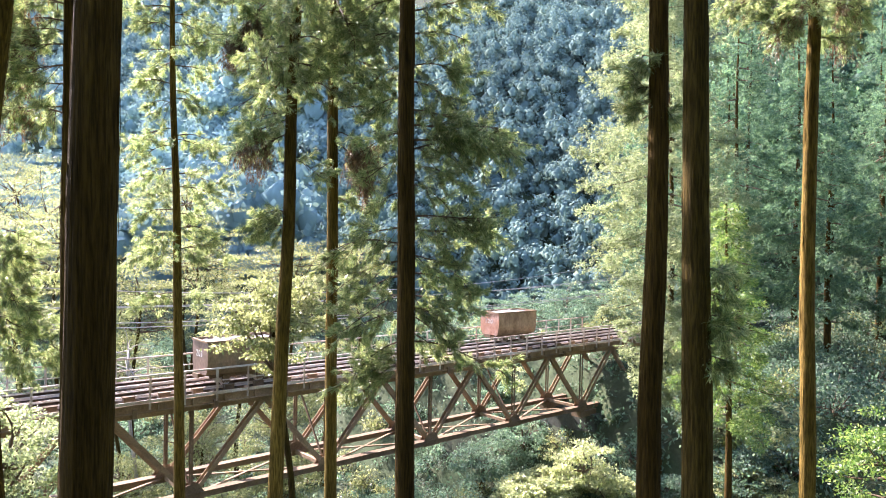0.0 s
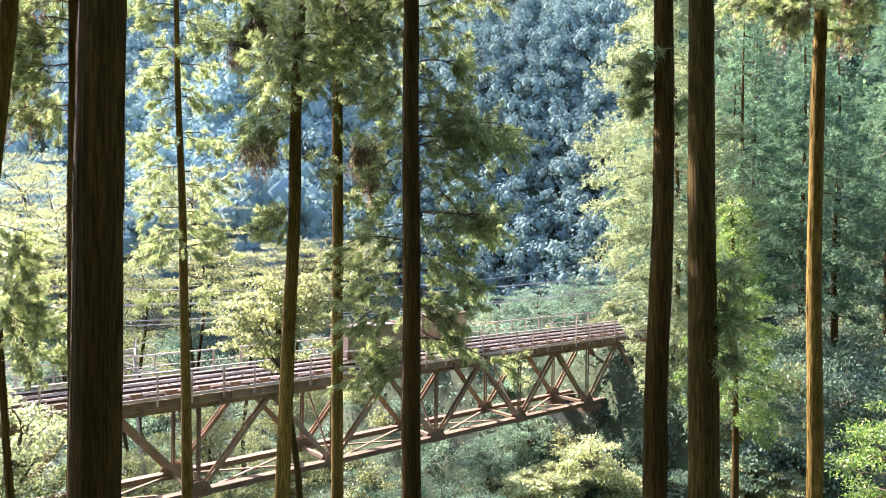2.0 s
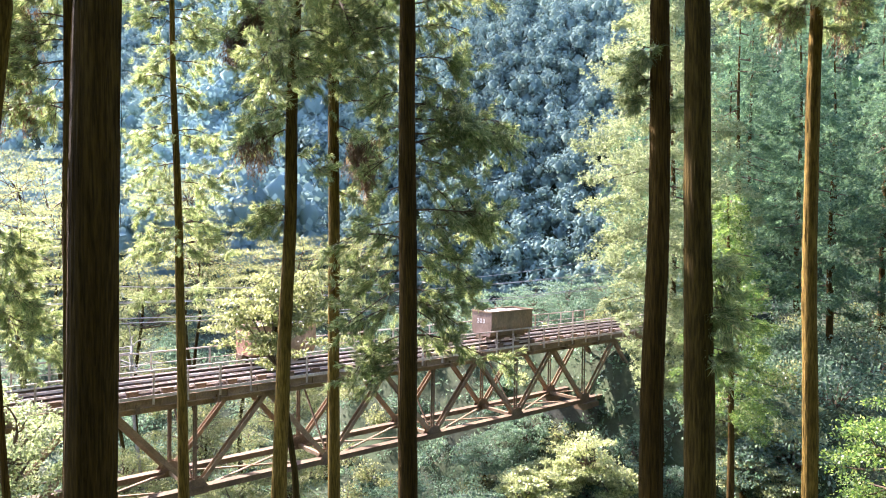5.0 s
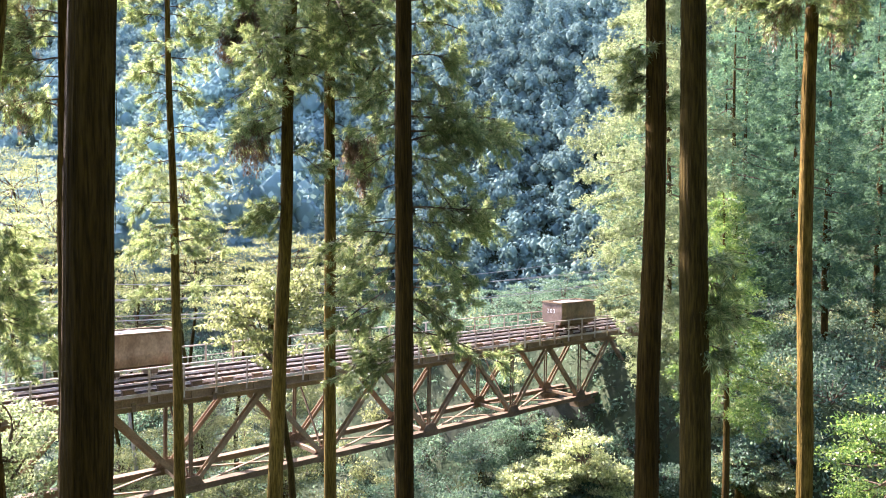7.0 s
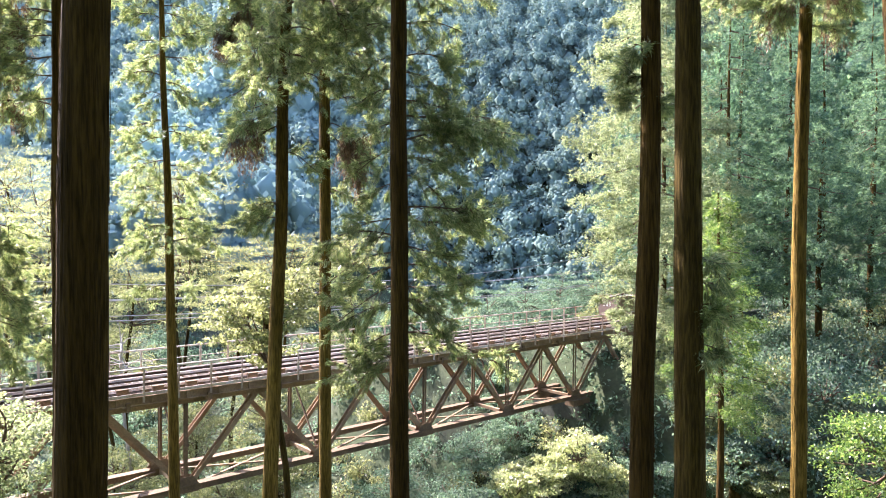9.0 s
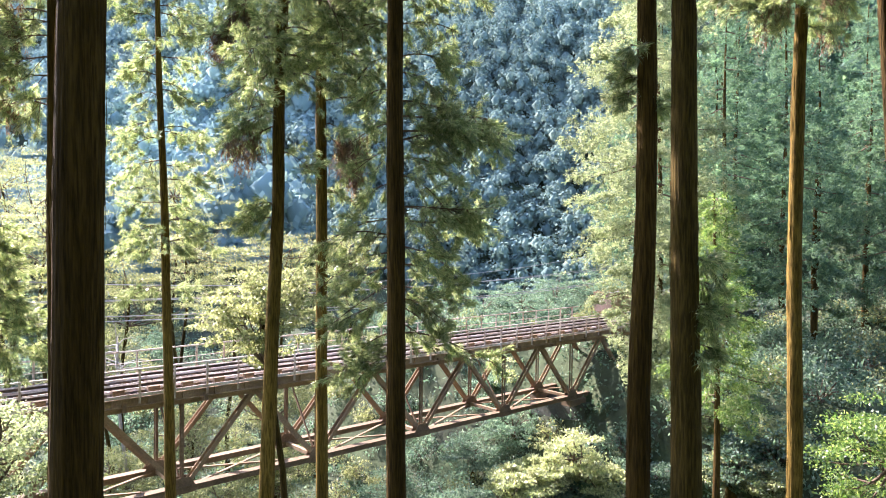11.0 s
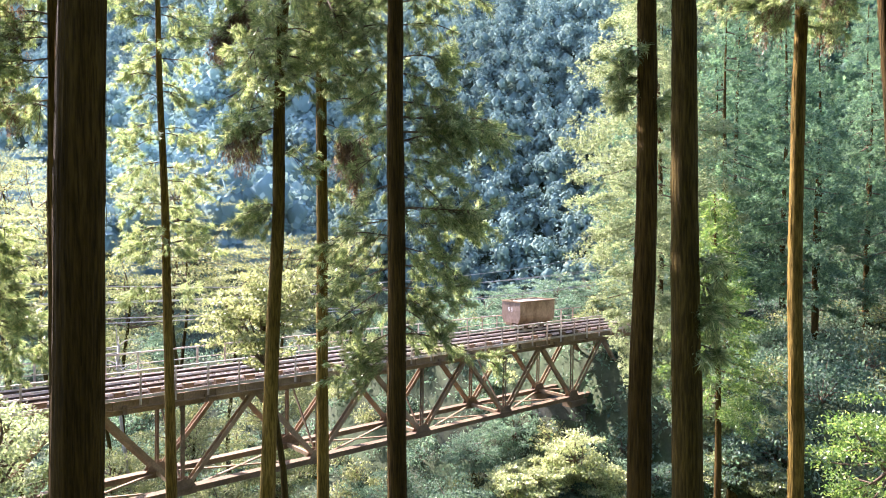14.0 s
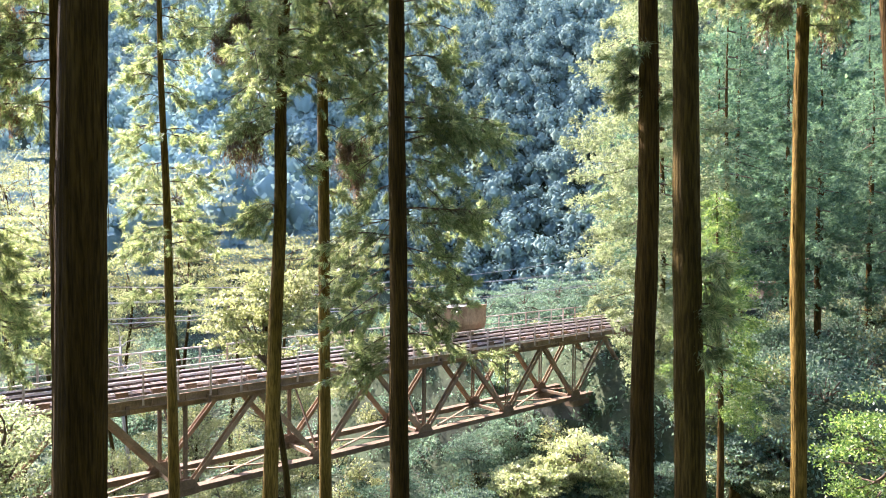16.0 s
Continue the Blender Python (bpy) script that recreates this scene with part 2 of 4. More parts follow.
def height(x, y):
    x, y = np.asarray(x, float), np.asarray(y, float)
    s = (x - BRIDGE_AT[0]) * UX + (y - BRIDGE_AT[1]) * UY
    near = np.minimum(-0.64 * y, 14) + 0.3 * np.clip(x - 3, 0, 30) * ease(30, 5, y) - 0.05
    valley = -18 + 0 * x
    right = -20 + 14 * ease(-9, 4, s) * ease(66, 56, y - 0.9 * x) + 0.62 * np.clip(s - 15, 0, 120) * ease(12, 26, x - 0.12 * y)
    left = -16 + 0.3 * np.clip(y - 30, 0, 60) * ease(6, -8, x) - 3
    spur = -17 + 0.8 * np.clip(y - 84 + 0.2 * x, 0, 300)
    ridge = -25 + 0.62 * np.clip(y - 120, 0, 700) * ease(80, -60, x - 0.1 * y)
    h = np.maximum.reduce([near, valley, right, left, spur * ease(-80, -25, x + 0.1 * y) - 18 * (1 - ease(-80, -25, x + 0.1 * y)), ridge])
    # the cutting in which the line goes on past the bridge
    w = -(x - BRIDGE_AT[0]) * UY + (y - BRIDGE_AT[1]) * UX
    cut = DECK - 0.65 + 0.5 * np.clip(np.abs(w - 1.7) - 3.2, 0, 40)
    cut = cut + 0.9 * np.clip(s - 34, 0, 100)
    h = np.where((s > 4) & (s < 90) & (np.abs(w - 1.7) < 30), np.minimum(h, cut), h)
    bumps = 0.25 * np.sin(0.9 * x + 1.3 * np.sin(0.5 * y)) + 0.3 * np.sin(0.7 * y + 0.4 * x)
    large = 5 * np.sin(0.045 * x + 0.8 * np.sin(0.02 * y)) + 4 * np.sin(0.06 * y + 0.03 * x)
    flat = np.clip(np.hypot(x, y) / 2.5, 0, 1)
    return h + bumps * flat + large * ease(90, 200, y)


def build_ground():
    k = np.linspace(-1, 1, 221)
    gx = 60 * k + 1500 * np.sign(k) * np.abs(k) ** 4
    k = np.linspace(-0.75, 1, 241)
    gy = 90 * k + 1600 * np.sign(k) * np.abs(k) ** 4 + 20
    x, y = np.meshgrid(gx, gy)
    v = np.stack([x, y, height(x, y)], -1).reshape(-1, 3)
    i, j = np.meshgrid(np.arange(240), np.arange(220), indexing="ij")
    f = np.stack([i * 221 + j, i * 221 + j + 1, (i + 1) * 221 + j + 1, (i + 1) * 221 + j], -1).reshape(-1, 4)
    tagged(new("ground", to_mesh("ground", v, f, SOIL, True)), "dark forest floor falling steeply into a wooded valley", "ground", kind="structure")


build_ground()


def build_far_forest(name, label, step, xr, yr, mat, crown, per, leafsize, seed, keep, solid=0.66):
    rng = np.random.default_rng(seed)
    x, y = (a.ravel() for a in np.meshgrid(np.arange(*xr, step), np.arange(*yr, step)))
    x, y = x + rng.uniform(-0.45, 0.45, len(x)) * step, y + rng.uniform(-0.45, 0.45, len(y)) * step
    ok = keep(x, y)
    x, y = x[ok], y[ok]
    n = len(x)
    r = crown * rng.uniform(0.7, 1.35, n)
    c = np.stack([x, y, height(x, y) + r * 0.9], -1)
    k = 9
    d = unit(rng.normal(0, 1, (n * k, 3)) + [0, -0.35, 0.25])
    c2 = np.repeat(c, k, 0) + d * np.repeat(r, k)[:, None] * np.array([0.85, 0.85, 0.95]) * rng.uniform(0.5, 1.0, (n * k, 1))
    r2 = np.repeat(r, k) * rng.uniform(0.34, 0.54, n * k)
    c2, r2 = np.concatenate([c2, c - np.array([0, 0, 0.55]) * r[:, None]]), np.concatenate([r2, 0.9 * r])
    # rounded lobes of each crown, with leaves breaking their outline
    la, lo = np.meshgrid(np.linspace(-1.0, 1.35, 3), np.linspace(0, 2 * np.pi, 6, endpoint=False), indexing="ij")
    ball = np.stack([np.cos(la) * np.cos(lo), np.cos(la) * np.sin(lo), np.sin(la)], -1).reshape(-1, 3)
    i, j = np.meshgrid(np.arange(2), np.arange(6), indexing="ij")
    quad = np.stack([i * 6 + j, i * 6 + (j + 1) % 6, (i + 1) * 6 + (j + 1) % 6, (i + 1) * 6 + j], -1).reshape(-1, 4)
    v = c2[:, None] + ball[None] * (solid * r2[:, None, None] * rng.uniform(0.8, 1.15, (len(c2), 18, 1)))
    f = (np.arange(len(c2)) * 18)[:, None, None] + quad[None]
    v1 = (v.reshape(-1, 3), f.reshape(-1, 4))
    # leaf tufts lying over the lobes
    d = unit(rng.normal(0, 1, (len(c2) * per, 3)) + [0, -0.3, 0.35])
    way = unit(np.cross(d, rng.normal(0, 1, d.shape)) + d * rng.uniform(-0.15, 0.6, (len(d), 1)) - [0, 0, 0.1])
    side = unit(np.cross(way, d) + rng.normal(0, 0.18, d.shape))
    base = np.repeat(c2, per, 0) + d * (np.repeat(r2, per) * rng.uniform(0.75, 1.12, len(d)))[:, None]
    size = leafsize * rng.uniform(0.6, 1.3, (len(d), 1))
    v = np.stack([base, base + way * size * 0.5 + side * size * 0.36, base + way * size, base + way * size * 0.5 - side * size * 0.36], 1)
    v2 = (v.reshape(-1, 3), np.arange(4 * len(d)).reshape(-1, 4))
    ob = new(name, to_mesh(name, *joined([v1, v2]), mat, True))
    tagged(ob, label, "forest", kind="stuff")


build_far_forest("slope_forest", "dense broadleaf forest on a shaded slope, leaves tinted blue for haze", 2.9, (-90, 60), (82, 180), FAR_LEAF_HAZED, 2.5, 34, 0.5, 11,
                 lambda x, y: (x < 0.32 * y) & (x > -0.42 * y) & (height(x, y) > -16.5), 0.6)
build_far_forest("ridge_forest", "forest on the far mountainside with blue haze in its leaf colour", 6.2, (-240, 30), (78, 335), RIDGE_LEAF_HAZED, 4.6, 26, 0.9, 12,
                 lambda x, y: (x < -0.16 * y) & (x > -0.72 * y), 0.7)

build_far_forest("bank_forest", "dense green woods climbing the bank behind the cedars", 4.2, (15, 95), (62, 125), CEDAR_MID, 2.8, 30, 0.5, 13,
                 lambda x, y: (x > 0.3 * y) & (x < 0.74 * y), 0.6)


# ---- bridge ----
def build_bridge():
    br = thing("truss_bridge", "rusted steel deck truss bridge carrying two narrow tracks", "bridge", m=LINE)
    s0, s1, W, PANEL = -51.0, 6.2, 3.4, 5.1
    near, far = 0.5, 2.78
    ZT, ZB = -0.4, -3.33
    for y in (0.12, W - 0.12):
        bm = bmesh.new()
        bar(bm, (s0, y, -0.15), (s1, y, -0.15), 0.03, 0.26)
        for z in (-0.02, -0.28):
            bar(bm, (s0, y, z), (s1, y, z), 0.2, 0.03)
        for k in range(53):
            bar(bm, (s0 + 0.5 + k * 1.07, y, -0.27), (s0 + 0.5 + k * 1.07, y, -0.03), 0.16, 0.03, (1, 0, 0))
        part("edge_girder", bm, RUST, br)
    for y in (near, far):
        for z, w in ((ZT - 0.02, 0.2), (ZB, 0.22)):
            bm = bmesh.new()
            for dy in (-w / 2, w / 2):
                bar(bm, (s0, y + dy, z), (s1, y + dy, z), 0.03, 0.2)
            bar(bm, (s0, y, z + 0.1), (s1, y, z + 0.1), w + 0.1, 0.02)
            # bottom chords get the darker rust, their missing shade put into the colour
            part("top_chord" if z > -1 else "bottom_chord", bm, RUST if z > -1 else RUST_DARK_AND_SHADED, br)
        for i in range(-10, 2):
            x = i * PANEL
            if x - PANEL / 2 < s0:
                continue
            bm = bmesh.new()
            for dy in (-0.07, 0.07):
                bar(bm, (x, y + dy, ZB), (x, y + dy, ZT), 0.09, 0.02, (0, 1, 0))
            for k in range(10):
                z = ZB + 0.3 + k * 0.25
                bar(bm, (x, y - 0.07, z), (x, y + 0.07, z + (0.12 if k % 2 else -0.12)), 0.05, 0.012)
            part("post", bm, RUST_DARK_AND_SHADED, br)
            for sgn in (-1, 1):
                if x + sgn * PANEL / 2 > s1 or x + sgn * PANEL / 2 < s0:
                    continue
                bm = bmesh.new()
                a, b = Vector((x, y, ZB)), Vector((x + sgn * PANEL / 2, y, ZT))
                for dy in (-0.1, 0.1):
                    o = Vector((0, dy, 0))
                    bar(bm, a + o, b + o, 0.03, 0.15, (0, 0, 1))
                for k in range(1, 12):
                    p = a.lerp(b, k / 12)
                    q = a.lerp(b, (k + 0.8) / 12)
                    e = 1 if k % 2 else -1
                    bar(bm, p + Vector((0, -0.1 * e, 0)), q + Vector((0, 0.1 * e, 0)), 0.04, 0.012, (1, 0, 0))
                part("diagonal", bm, RUST, br)
            bm = bmesh.new()
            for dy in (-0.125, 0.125):
                vs = [bm.verts.new((x + px, y + dy + e, ZB + pz)) for e in (-0.008, 0.008) for px, pz in ((-0.42, -0.13), (0.42, -0.13), (0.42, 0.1), (0.2, 0.4), (-0.2, 0.4), (-0.42, 0.1))]
                bm.faces.new(vs[:6][::-1])
                bm.faces.new(vs[6:])
                for k in range(6):
                    bm.faces.new((vs[k], vs[(k + 1) % 6], vs[6 + (k + 1) % 6], vs[6 + k]))
            part("gusset_plate", bm, RUST_DARK_AND_SHADED, br)
    for i in range(-10, 2):
        x = i * PANEL
        if x < s0:
            continue
        bm = bmesh.new()
        bar(bm, (x, near, ZB + 0.02), (x, far, ZB + 0.02), 0.14, 0.14)
        part("cross_strut", bm, RUST, br)
        for a, b in ((near, far), (far, near)):
            if x + PANEL > s1:
                continue
            bm = bmesh.new()
            bar(bm, (x, a, ZB), (x + PANEL, b, ZB), 0.09, 0.05)
            part("lateral_brace", bm, RUST, br)
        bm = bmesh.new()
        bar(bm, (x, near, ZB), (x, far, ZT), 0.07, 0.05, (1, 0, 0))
        part("sway_brace", bm, RUST_DARK_AND_SHADED, br)
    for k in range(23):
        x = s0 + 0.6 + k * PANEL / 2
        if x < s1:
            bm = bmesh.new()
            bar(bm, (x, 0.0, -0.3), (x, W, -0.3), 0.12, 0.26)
            part("floor_beam", bm, RUST_DARK_AND_SHADED, br)
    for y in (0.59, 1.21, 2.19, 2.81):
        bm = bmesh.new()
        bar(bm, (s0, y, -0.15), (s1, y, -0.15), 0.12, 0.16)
        part("stringer", bm, RUST_DARK_AND_SHADED, br)
        bm = bmesh.new()
        bar(bm, (s0, y, 0.155), (s1, y, 0.155), 0.05, 0.03)
        rail = part("rail", bm, STEEL, br, "worn steel rail")
        bm = bmesh.new()
        bar(bm, (s0, y, 0.107), (s1, y, 0.107), 0.014, 0.066)
        bar(bm, (s0, y, 0.067), (s1, y, 0.067), 0.085, 0.014)
        # web takes the dark sleeper colour, painting in the shade below the head
        part("rail_web", bm, TIE, rail, "rail web coloured dark for the shade beneath the head")
    # guard angles and a pipe along the tracks
    for y, z, w in ((0.44, 0.11, 0.05), (1.36, 0.12, 0.05), (2.04, 0.12, 0.05), (2.96, 0.12, 0.05), (3.3, 0.2, 0.08)):
        bm = bmesh.new()
        bar(bm, (s0, y, z), (s1, y, z), w, 0.014)
        bar(bm, (s0, y + w / 2, z + 0.02), (s1, y + w / 2, z + 0.02), 0.01, 0.05)
        part("guard_rail", bm, STEEL, br)
    # walkway boards beside and between the tracks
    for y in (0.2, 1.7, 3.18):
        bm = bmesh.new()
        x = s0
        while x < s1 - 1:
            e = x + 3.2
            bar(bm, (x + 0.01, y, 0.03 + random.uniform(-0.008, 0.008)), (min(e, s1), y, 0.03 + random.uniform(-0.008, 0.008)), 0.15, 0.04)
            x = e
        part("walkway_board", bm, TIE, br)
    bm = bmesh.new()
    bar(bm, (0, 0, -0.07), (0, 2.75, -0.07 + 0.0), 0.16, 0.13)
    tie = bpy.data.meshes.new("sleeper")
    bm.to_mesh(tie)
    bm.free()
    tie.materials.append(TIE)
    for k in range(95):
        ob = child("sleeper", tie, br)
        ob.location = (s0 + 0.3 + k * 0.6, 0.35 + random.uniform(-0.05, 0.05), 0.06)
    bm = bmesh.new()
    block(bm, -0.17, 0.17, -0.07, 0.07, 0.0, 0.15)
    block(bm, -0.19, 0.19, -0.09, 0.09, 0.15, 0.17)
    box = bpy.data.meshes.new("bracket")
    bm.to_mesh(box)
    bm.free()
    box.materials.append(RUST_DARK_AND_SHADED)
    for k in range(53):
        ob = child("bracket", box, br)
        ob.location = (s0 + 0.75 + k * 1.07, 0.33, 0.05)
    # railings
    for side, y, end in (("near", 0.0, s1 - 0.3), ("far", W, 4.4)):
        bm = bmesh.new()
        bar(bm, (s0, y, 0.85), (end, y, 0.85), 0.05, 0.05)
        part("handrail", bm, RAILING, br)
        if side == "near":
            bm = bmesh.new()
            bar(bm, (s0, y, 0.06), (end, y, 0.06), 0.02, 0.1)
            part("toe_board", bm, RAILING, br)
        bm = bmesh.new()
        bar(bm, (s0, y, 0.45), (end, y, 0.45), 0.028, 0.028)
        part("middle_rail", bm, RAILING, br)
        for k in range(53):
            x = s0 + 0.2 + k * 1.07
            if x > end:
                continue
            bm = bmesh.new()
            bar(bm, (x, y, -0.2), (x + random.uniform(-0.02, 0.02), y, 0.85), 0.055, 0.012, (0, 1, 0))
            bar(bm, (x + 0.024, y - 0.02, -0.2), (x + 0.024, y - 0.02, 0.85), 0.008, 0.05, (0, 1, 0))
            part("railing_post", bm, RAILING, br)
    return br


build_bridge()


def build_abutment():
    ab = thing("bridge_abutment", "concrete abutment under the bridge end, coloured dark for shade", "abutment", m=LINE)
    bm = bmesh.new()
    block(bm, 0.4, 3.6, -0.2, 3.6, -14, -3.7)
    bmesh.ops.bevel(bm, geom=bm.edges[:], offset=0.06, segments=2, affect="EDGES")
    part("pier", bm, CONCRETE_SHADED, ab)
    bm = bmesh.new()
    block(bm, 5.45, 9.5, -0.8, 4.3, -14, -0.55)
    part("back_wall", bm, CONCRETE_SHADED, ab)
    for y in (0.5, 2.78):
        bm = bmesh.new()
        block(bm, -0.35, 0.95, y - 0.3, y + 0.3, -3.75, -3.45)
        part("bearing", bm, RUST_DARK_AND_SHADED, ab)
    bm = bmesh.new()
    block(bm, 5.6, 60, 0.0, 3.45, -0.5, -0.05)
    part("track_bed", bm, CONCRETE_SHADED, ab)


build_abutment()


# ---- mine carts ----
def cart_paint(name, stops):
    return surface(name, stops, 1.5, 14, 0.55, 0.15, 0.006, (1, 1, 0.6))


def build_cart(label, body_mat, end_mat, writing):
    ct = thing("mine_cart", label, "mine cart", "mine carts on the bridge")
    L, W, H, Z0 = 2.73, 1.26, 1.1, 0.40

    def profile(z):
        k = (z - Z0) / H
        return W / 2 - 0.13 * (max(0, 0.36 - k) / 0.36) ** 1.8

    zs = [Z0, Z0 + 0.12, Z0 + 0.25, Z0 + 0.4, Z0 + 0.55, Z0 + H]
    for sgn in (-1, 1):
        bm = bmesh.new()
        outer = [[bm.verts.new((x, sgn * profile(z), z)) for x in np.linspace(-L / 2, L / 2, 6)] for z in zs]
        inner = [[bm.verts.new((x, sgn * (profile(z) - 0.03), z)) for x in np.linspace(-L / 2, L / 2, 6)] for z in zs]
        for a in range(len(zs) - 1):
            for b in range(5):
                f = [outer[a][b], outer[a][b + 1], outer[a + 1][b + 1], outer[a + 1][b]]
                g = [inner[a][b], inner[a + 1][b], inner[a + 1][b + 1], inner[a][b + 1]]
                bm.faces.new(f if sgn < 0 else f[::-1])
                bm.faces.new(g if sgn < 0 else g[::-1])
        part("side_panel", bm, body_mat, ct)
        bm = bmesh.new()
        bar(bm, (-L / 2 - 0.02, sgn * W / 2, Z0 + H), (L / 2 + 0.02, sgn * W / 2, Z0 + H), 0.07, 0.06)
        part("rim", bm, RUST, ct)
        bm = bmesh.new()
        bar(bm, (-L / 2 + 0.2, sgn * 0.3, 0.33), (L / 2 - 0.2, sgn * 0.3, 0.33), 0.08, 0.16)
        part("frame_beam", bm, RUST_DARK_AND_SHADED, ct)
    for sgn in (-1, 1):
        bm = bmesh.new()
        for e in (0, 0.03):
            ring = [(sgn * (L / 2 - e), s2 * profile(z), z) for s2, zz in ((-1, zs), (1, zs[::-1])) for z in zz]
            vs = [bm.verts.new(p) for p in ring]
            bm.faces.new(vs if (sgn > 0) == (e > 0) else vs[::-1])
        end = part("end_plate", bm, end_mat, ct)
        bm = bmesh.new()
        bar(bm, (sgn * L / 2, -W / 2 - 0.02, Z0 + H), (sgn * L / 2, W / 2 + 0.02, Z0 + H), 0.07, 0.06)
        part("rim", bm, RUST, ct)
        bm = bmesh.new()
        bar(bm, (sgn * (L / 2 - 0.1), 0, 0.36), (sgn * (L / 2 + 0.16), 0, 0.36), 0.12, 0.1)
        bar(bm, (sgn * (L / 2 + 0.14), -0.22, 0.36), (sgn * (L / 2 + 0.14), 0.22, 0.36), 0.05, 0.14)
        part("coupler", bm, RUST_DARK_AND_SHADED, ct)
        if sgn < 0 and writing:
            cu = bpy.data.curves.new("cart_number", "FONT")
            cu.body, cu.size, cu.extrude, cu.align_x, cu.align_y = writing, 0.3, 0.004, "CENTER", "CENTER"
            cu.space_character = 1.25
            cu.materials.append(PAINT_WHITE)
            tx = child("cart_number", cu, end, "white painted number")
            tx.matrix_basis = Matrix.Translation((-L / 2 - 0.006, 0.05, Z0 + 0.66)) @ pose(0, 0, 0, 90, 0, -90)
    bm = bmesh.new()
    block(bm, -L / 2 + 0.02, L / 2 - 0.02, -0.4, 0.4, Z0, Z0 + 0.03)
    part("floor_plate", bm, RUST_DARK_AND_SHADED, ct)
    rng = np.random.default_rng(5)
    gx, gy = np.meshgrid(np.linspace(-L / 2 + 0.03, L / 2 - 0.03, 34), np.linspace(-W / 2 + 0.05, W / 2 - 0.05, 18))
    gz = Z0 + H - 0.07 + 0.09 * np.cos(gx * 1.25) * np.cos(gy * 2.3) + rng.normal(0, 0.025, gx.shape)
    i, j = np.meshgrid(np.arange(17), np.arange(33), indexing="ij")
    f = np.stack([i * 34 + j, i * 34 + j + 1, (i + 1) * 34 + j + 1, (i + 1) * 34 + j], -1).reshape(-1, 4)
    child("ore_load", to_mesh("ore_load", np.stack([gx, gy, gz], -1).reshape(-1, 3), f, ORE), ct, "pale crushed limestone")
    for x in (-0.62, 0.62):
        bm = bmesh.new()
        bar(bm, (x, -0.36, 0.17), (x, 0.36, 0.17), 0.06, 0.06)
        part("axle", bm, RUST_DARK_AND_SHADED, ct)
        for y in (-0.31, 0.31):
            bm = bmesh.new()
            r = bmesh.ops.create_cone(bm, cap_ends=True, segments=20, radius1=0.17, radius2=0.165, depth=0.06)
            bmesh.ops.create_cone(bm, cap_ends=True, segments=20, radius1=0.2, radius2=0.2, depth=0.02, matrix=Matrix.Translation((0, 0, 0.04 if y < 0 else -0.04)))
            bmesh.ops.rotate(bm, verts=bm.verts, cent=(0, 0, 0), matrix=Matrix.Rotation(radians(-90), 3, "X"))
            wheel = part("wheel", bm, STEEL, ct)
            wheel.location = (x, y, 0.17)
            bm = bmesh.new()
            for k in range(6):
                a = k * math.pi / 3
                bar(bm, (0.05 * math.cos(a), 0, 0.05 * math.sin(a)), (0.14 * math.cos(a), 0, 0.14 * math.sin(a)), 0.03, 0.075, (0, 1, 0))
            part("spoke_web", bm, RUST_DARK_AND_SHADED, wheel)
            bm = bmesh.new()
            block(bm, x - 0.12, x + 0.12, y * 1.25 - 0.05, y * 1.25 + 0.05, 0.1, 0.36)
            part("axle_box", bm, RUST_DARK_AND_SHADED, ct)
    return ct


TAN = cart_paint("cart_tan", [(0.25, (0.16, 0.09, 0.05)), (0.45, (0.3, 0.2, 0.12)), (0.6, (0.42, 0.3, 0.19)), (0.8, (0.36, 0.17, 0.1))])
GREY = cart_paint("cart_grey_brown", [(0.25, (0.13, 0.085, 0.05)), (0.5, (0.24, 0.165, 0.095)), (0.8, (0.36, 0.2, 0.11))])
RED = cart_paint("cart_red", [(0.25, (0.24, 0.11, 0.07)), (0.5, (0.4, 0.2, 0.125)), (0.8, (0.5, 0.36, 0.3))])
BROWN = cart_paint("cart_brown", [(0.25, (0.11, 0.07, 0.05)), (0.5, (0.2, 0.135, 0.1)), (0.8, (0.3, 0.21, 0.165))])
cart_out = build_cart("grey-brown steel mine cart numbered 203 on the near track", GREY, BROWN, "203")
cart_back = build_cart("tan steel mine cart with a rust-red end on the far track", TAN, RED, "120")
cart_next = build_cart("rust-brown steel mine cart numbered 53 on the far track", TAN, BROWN, "53")


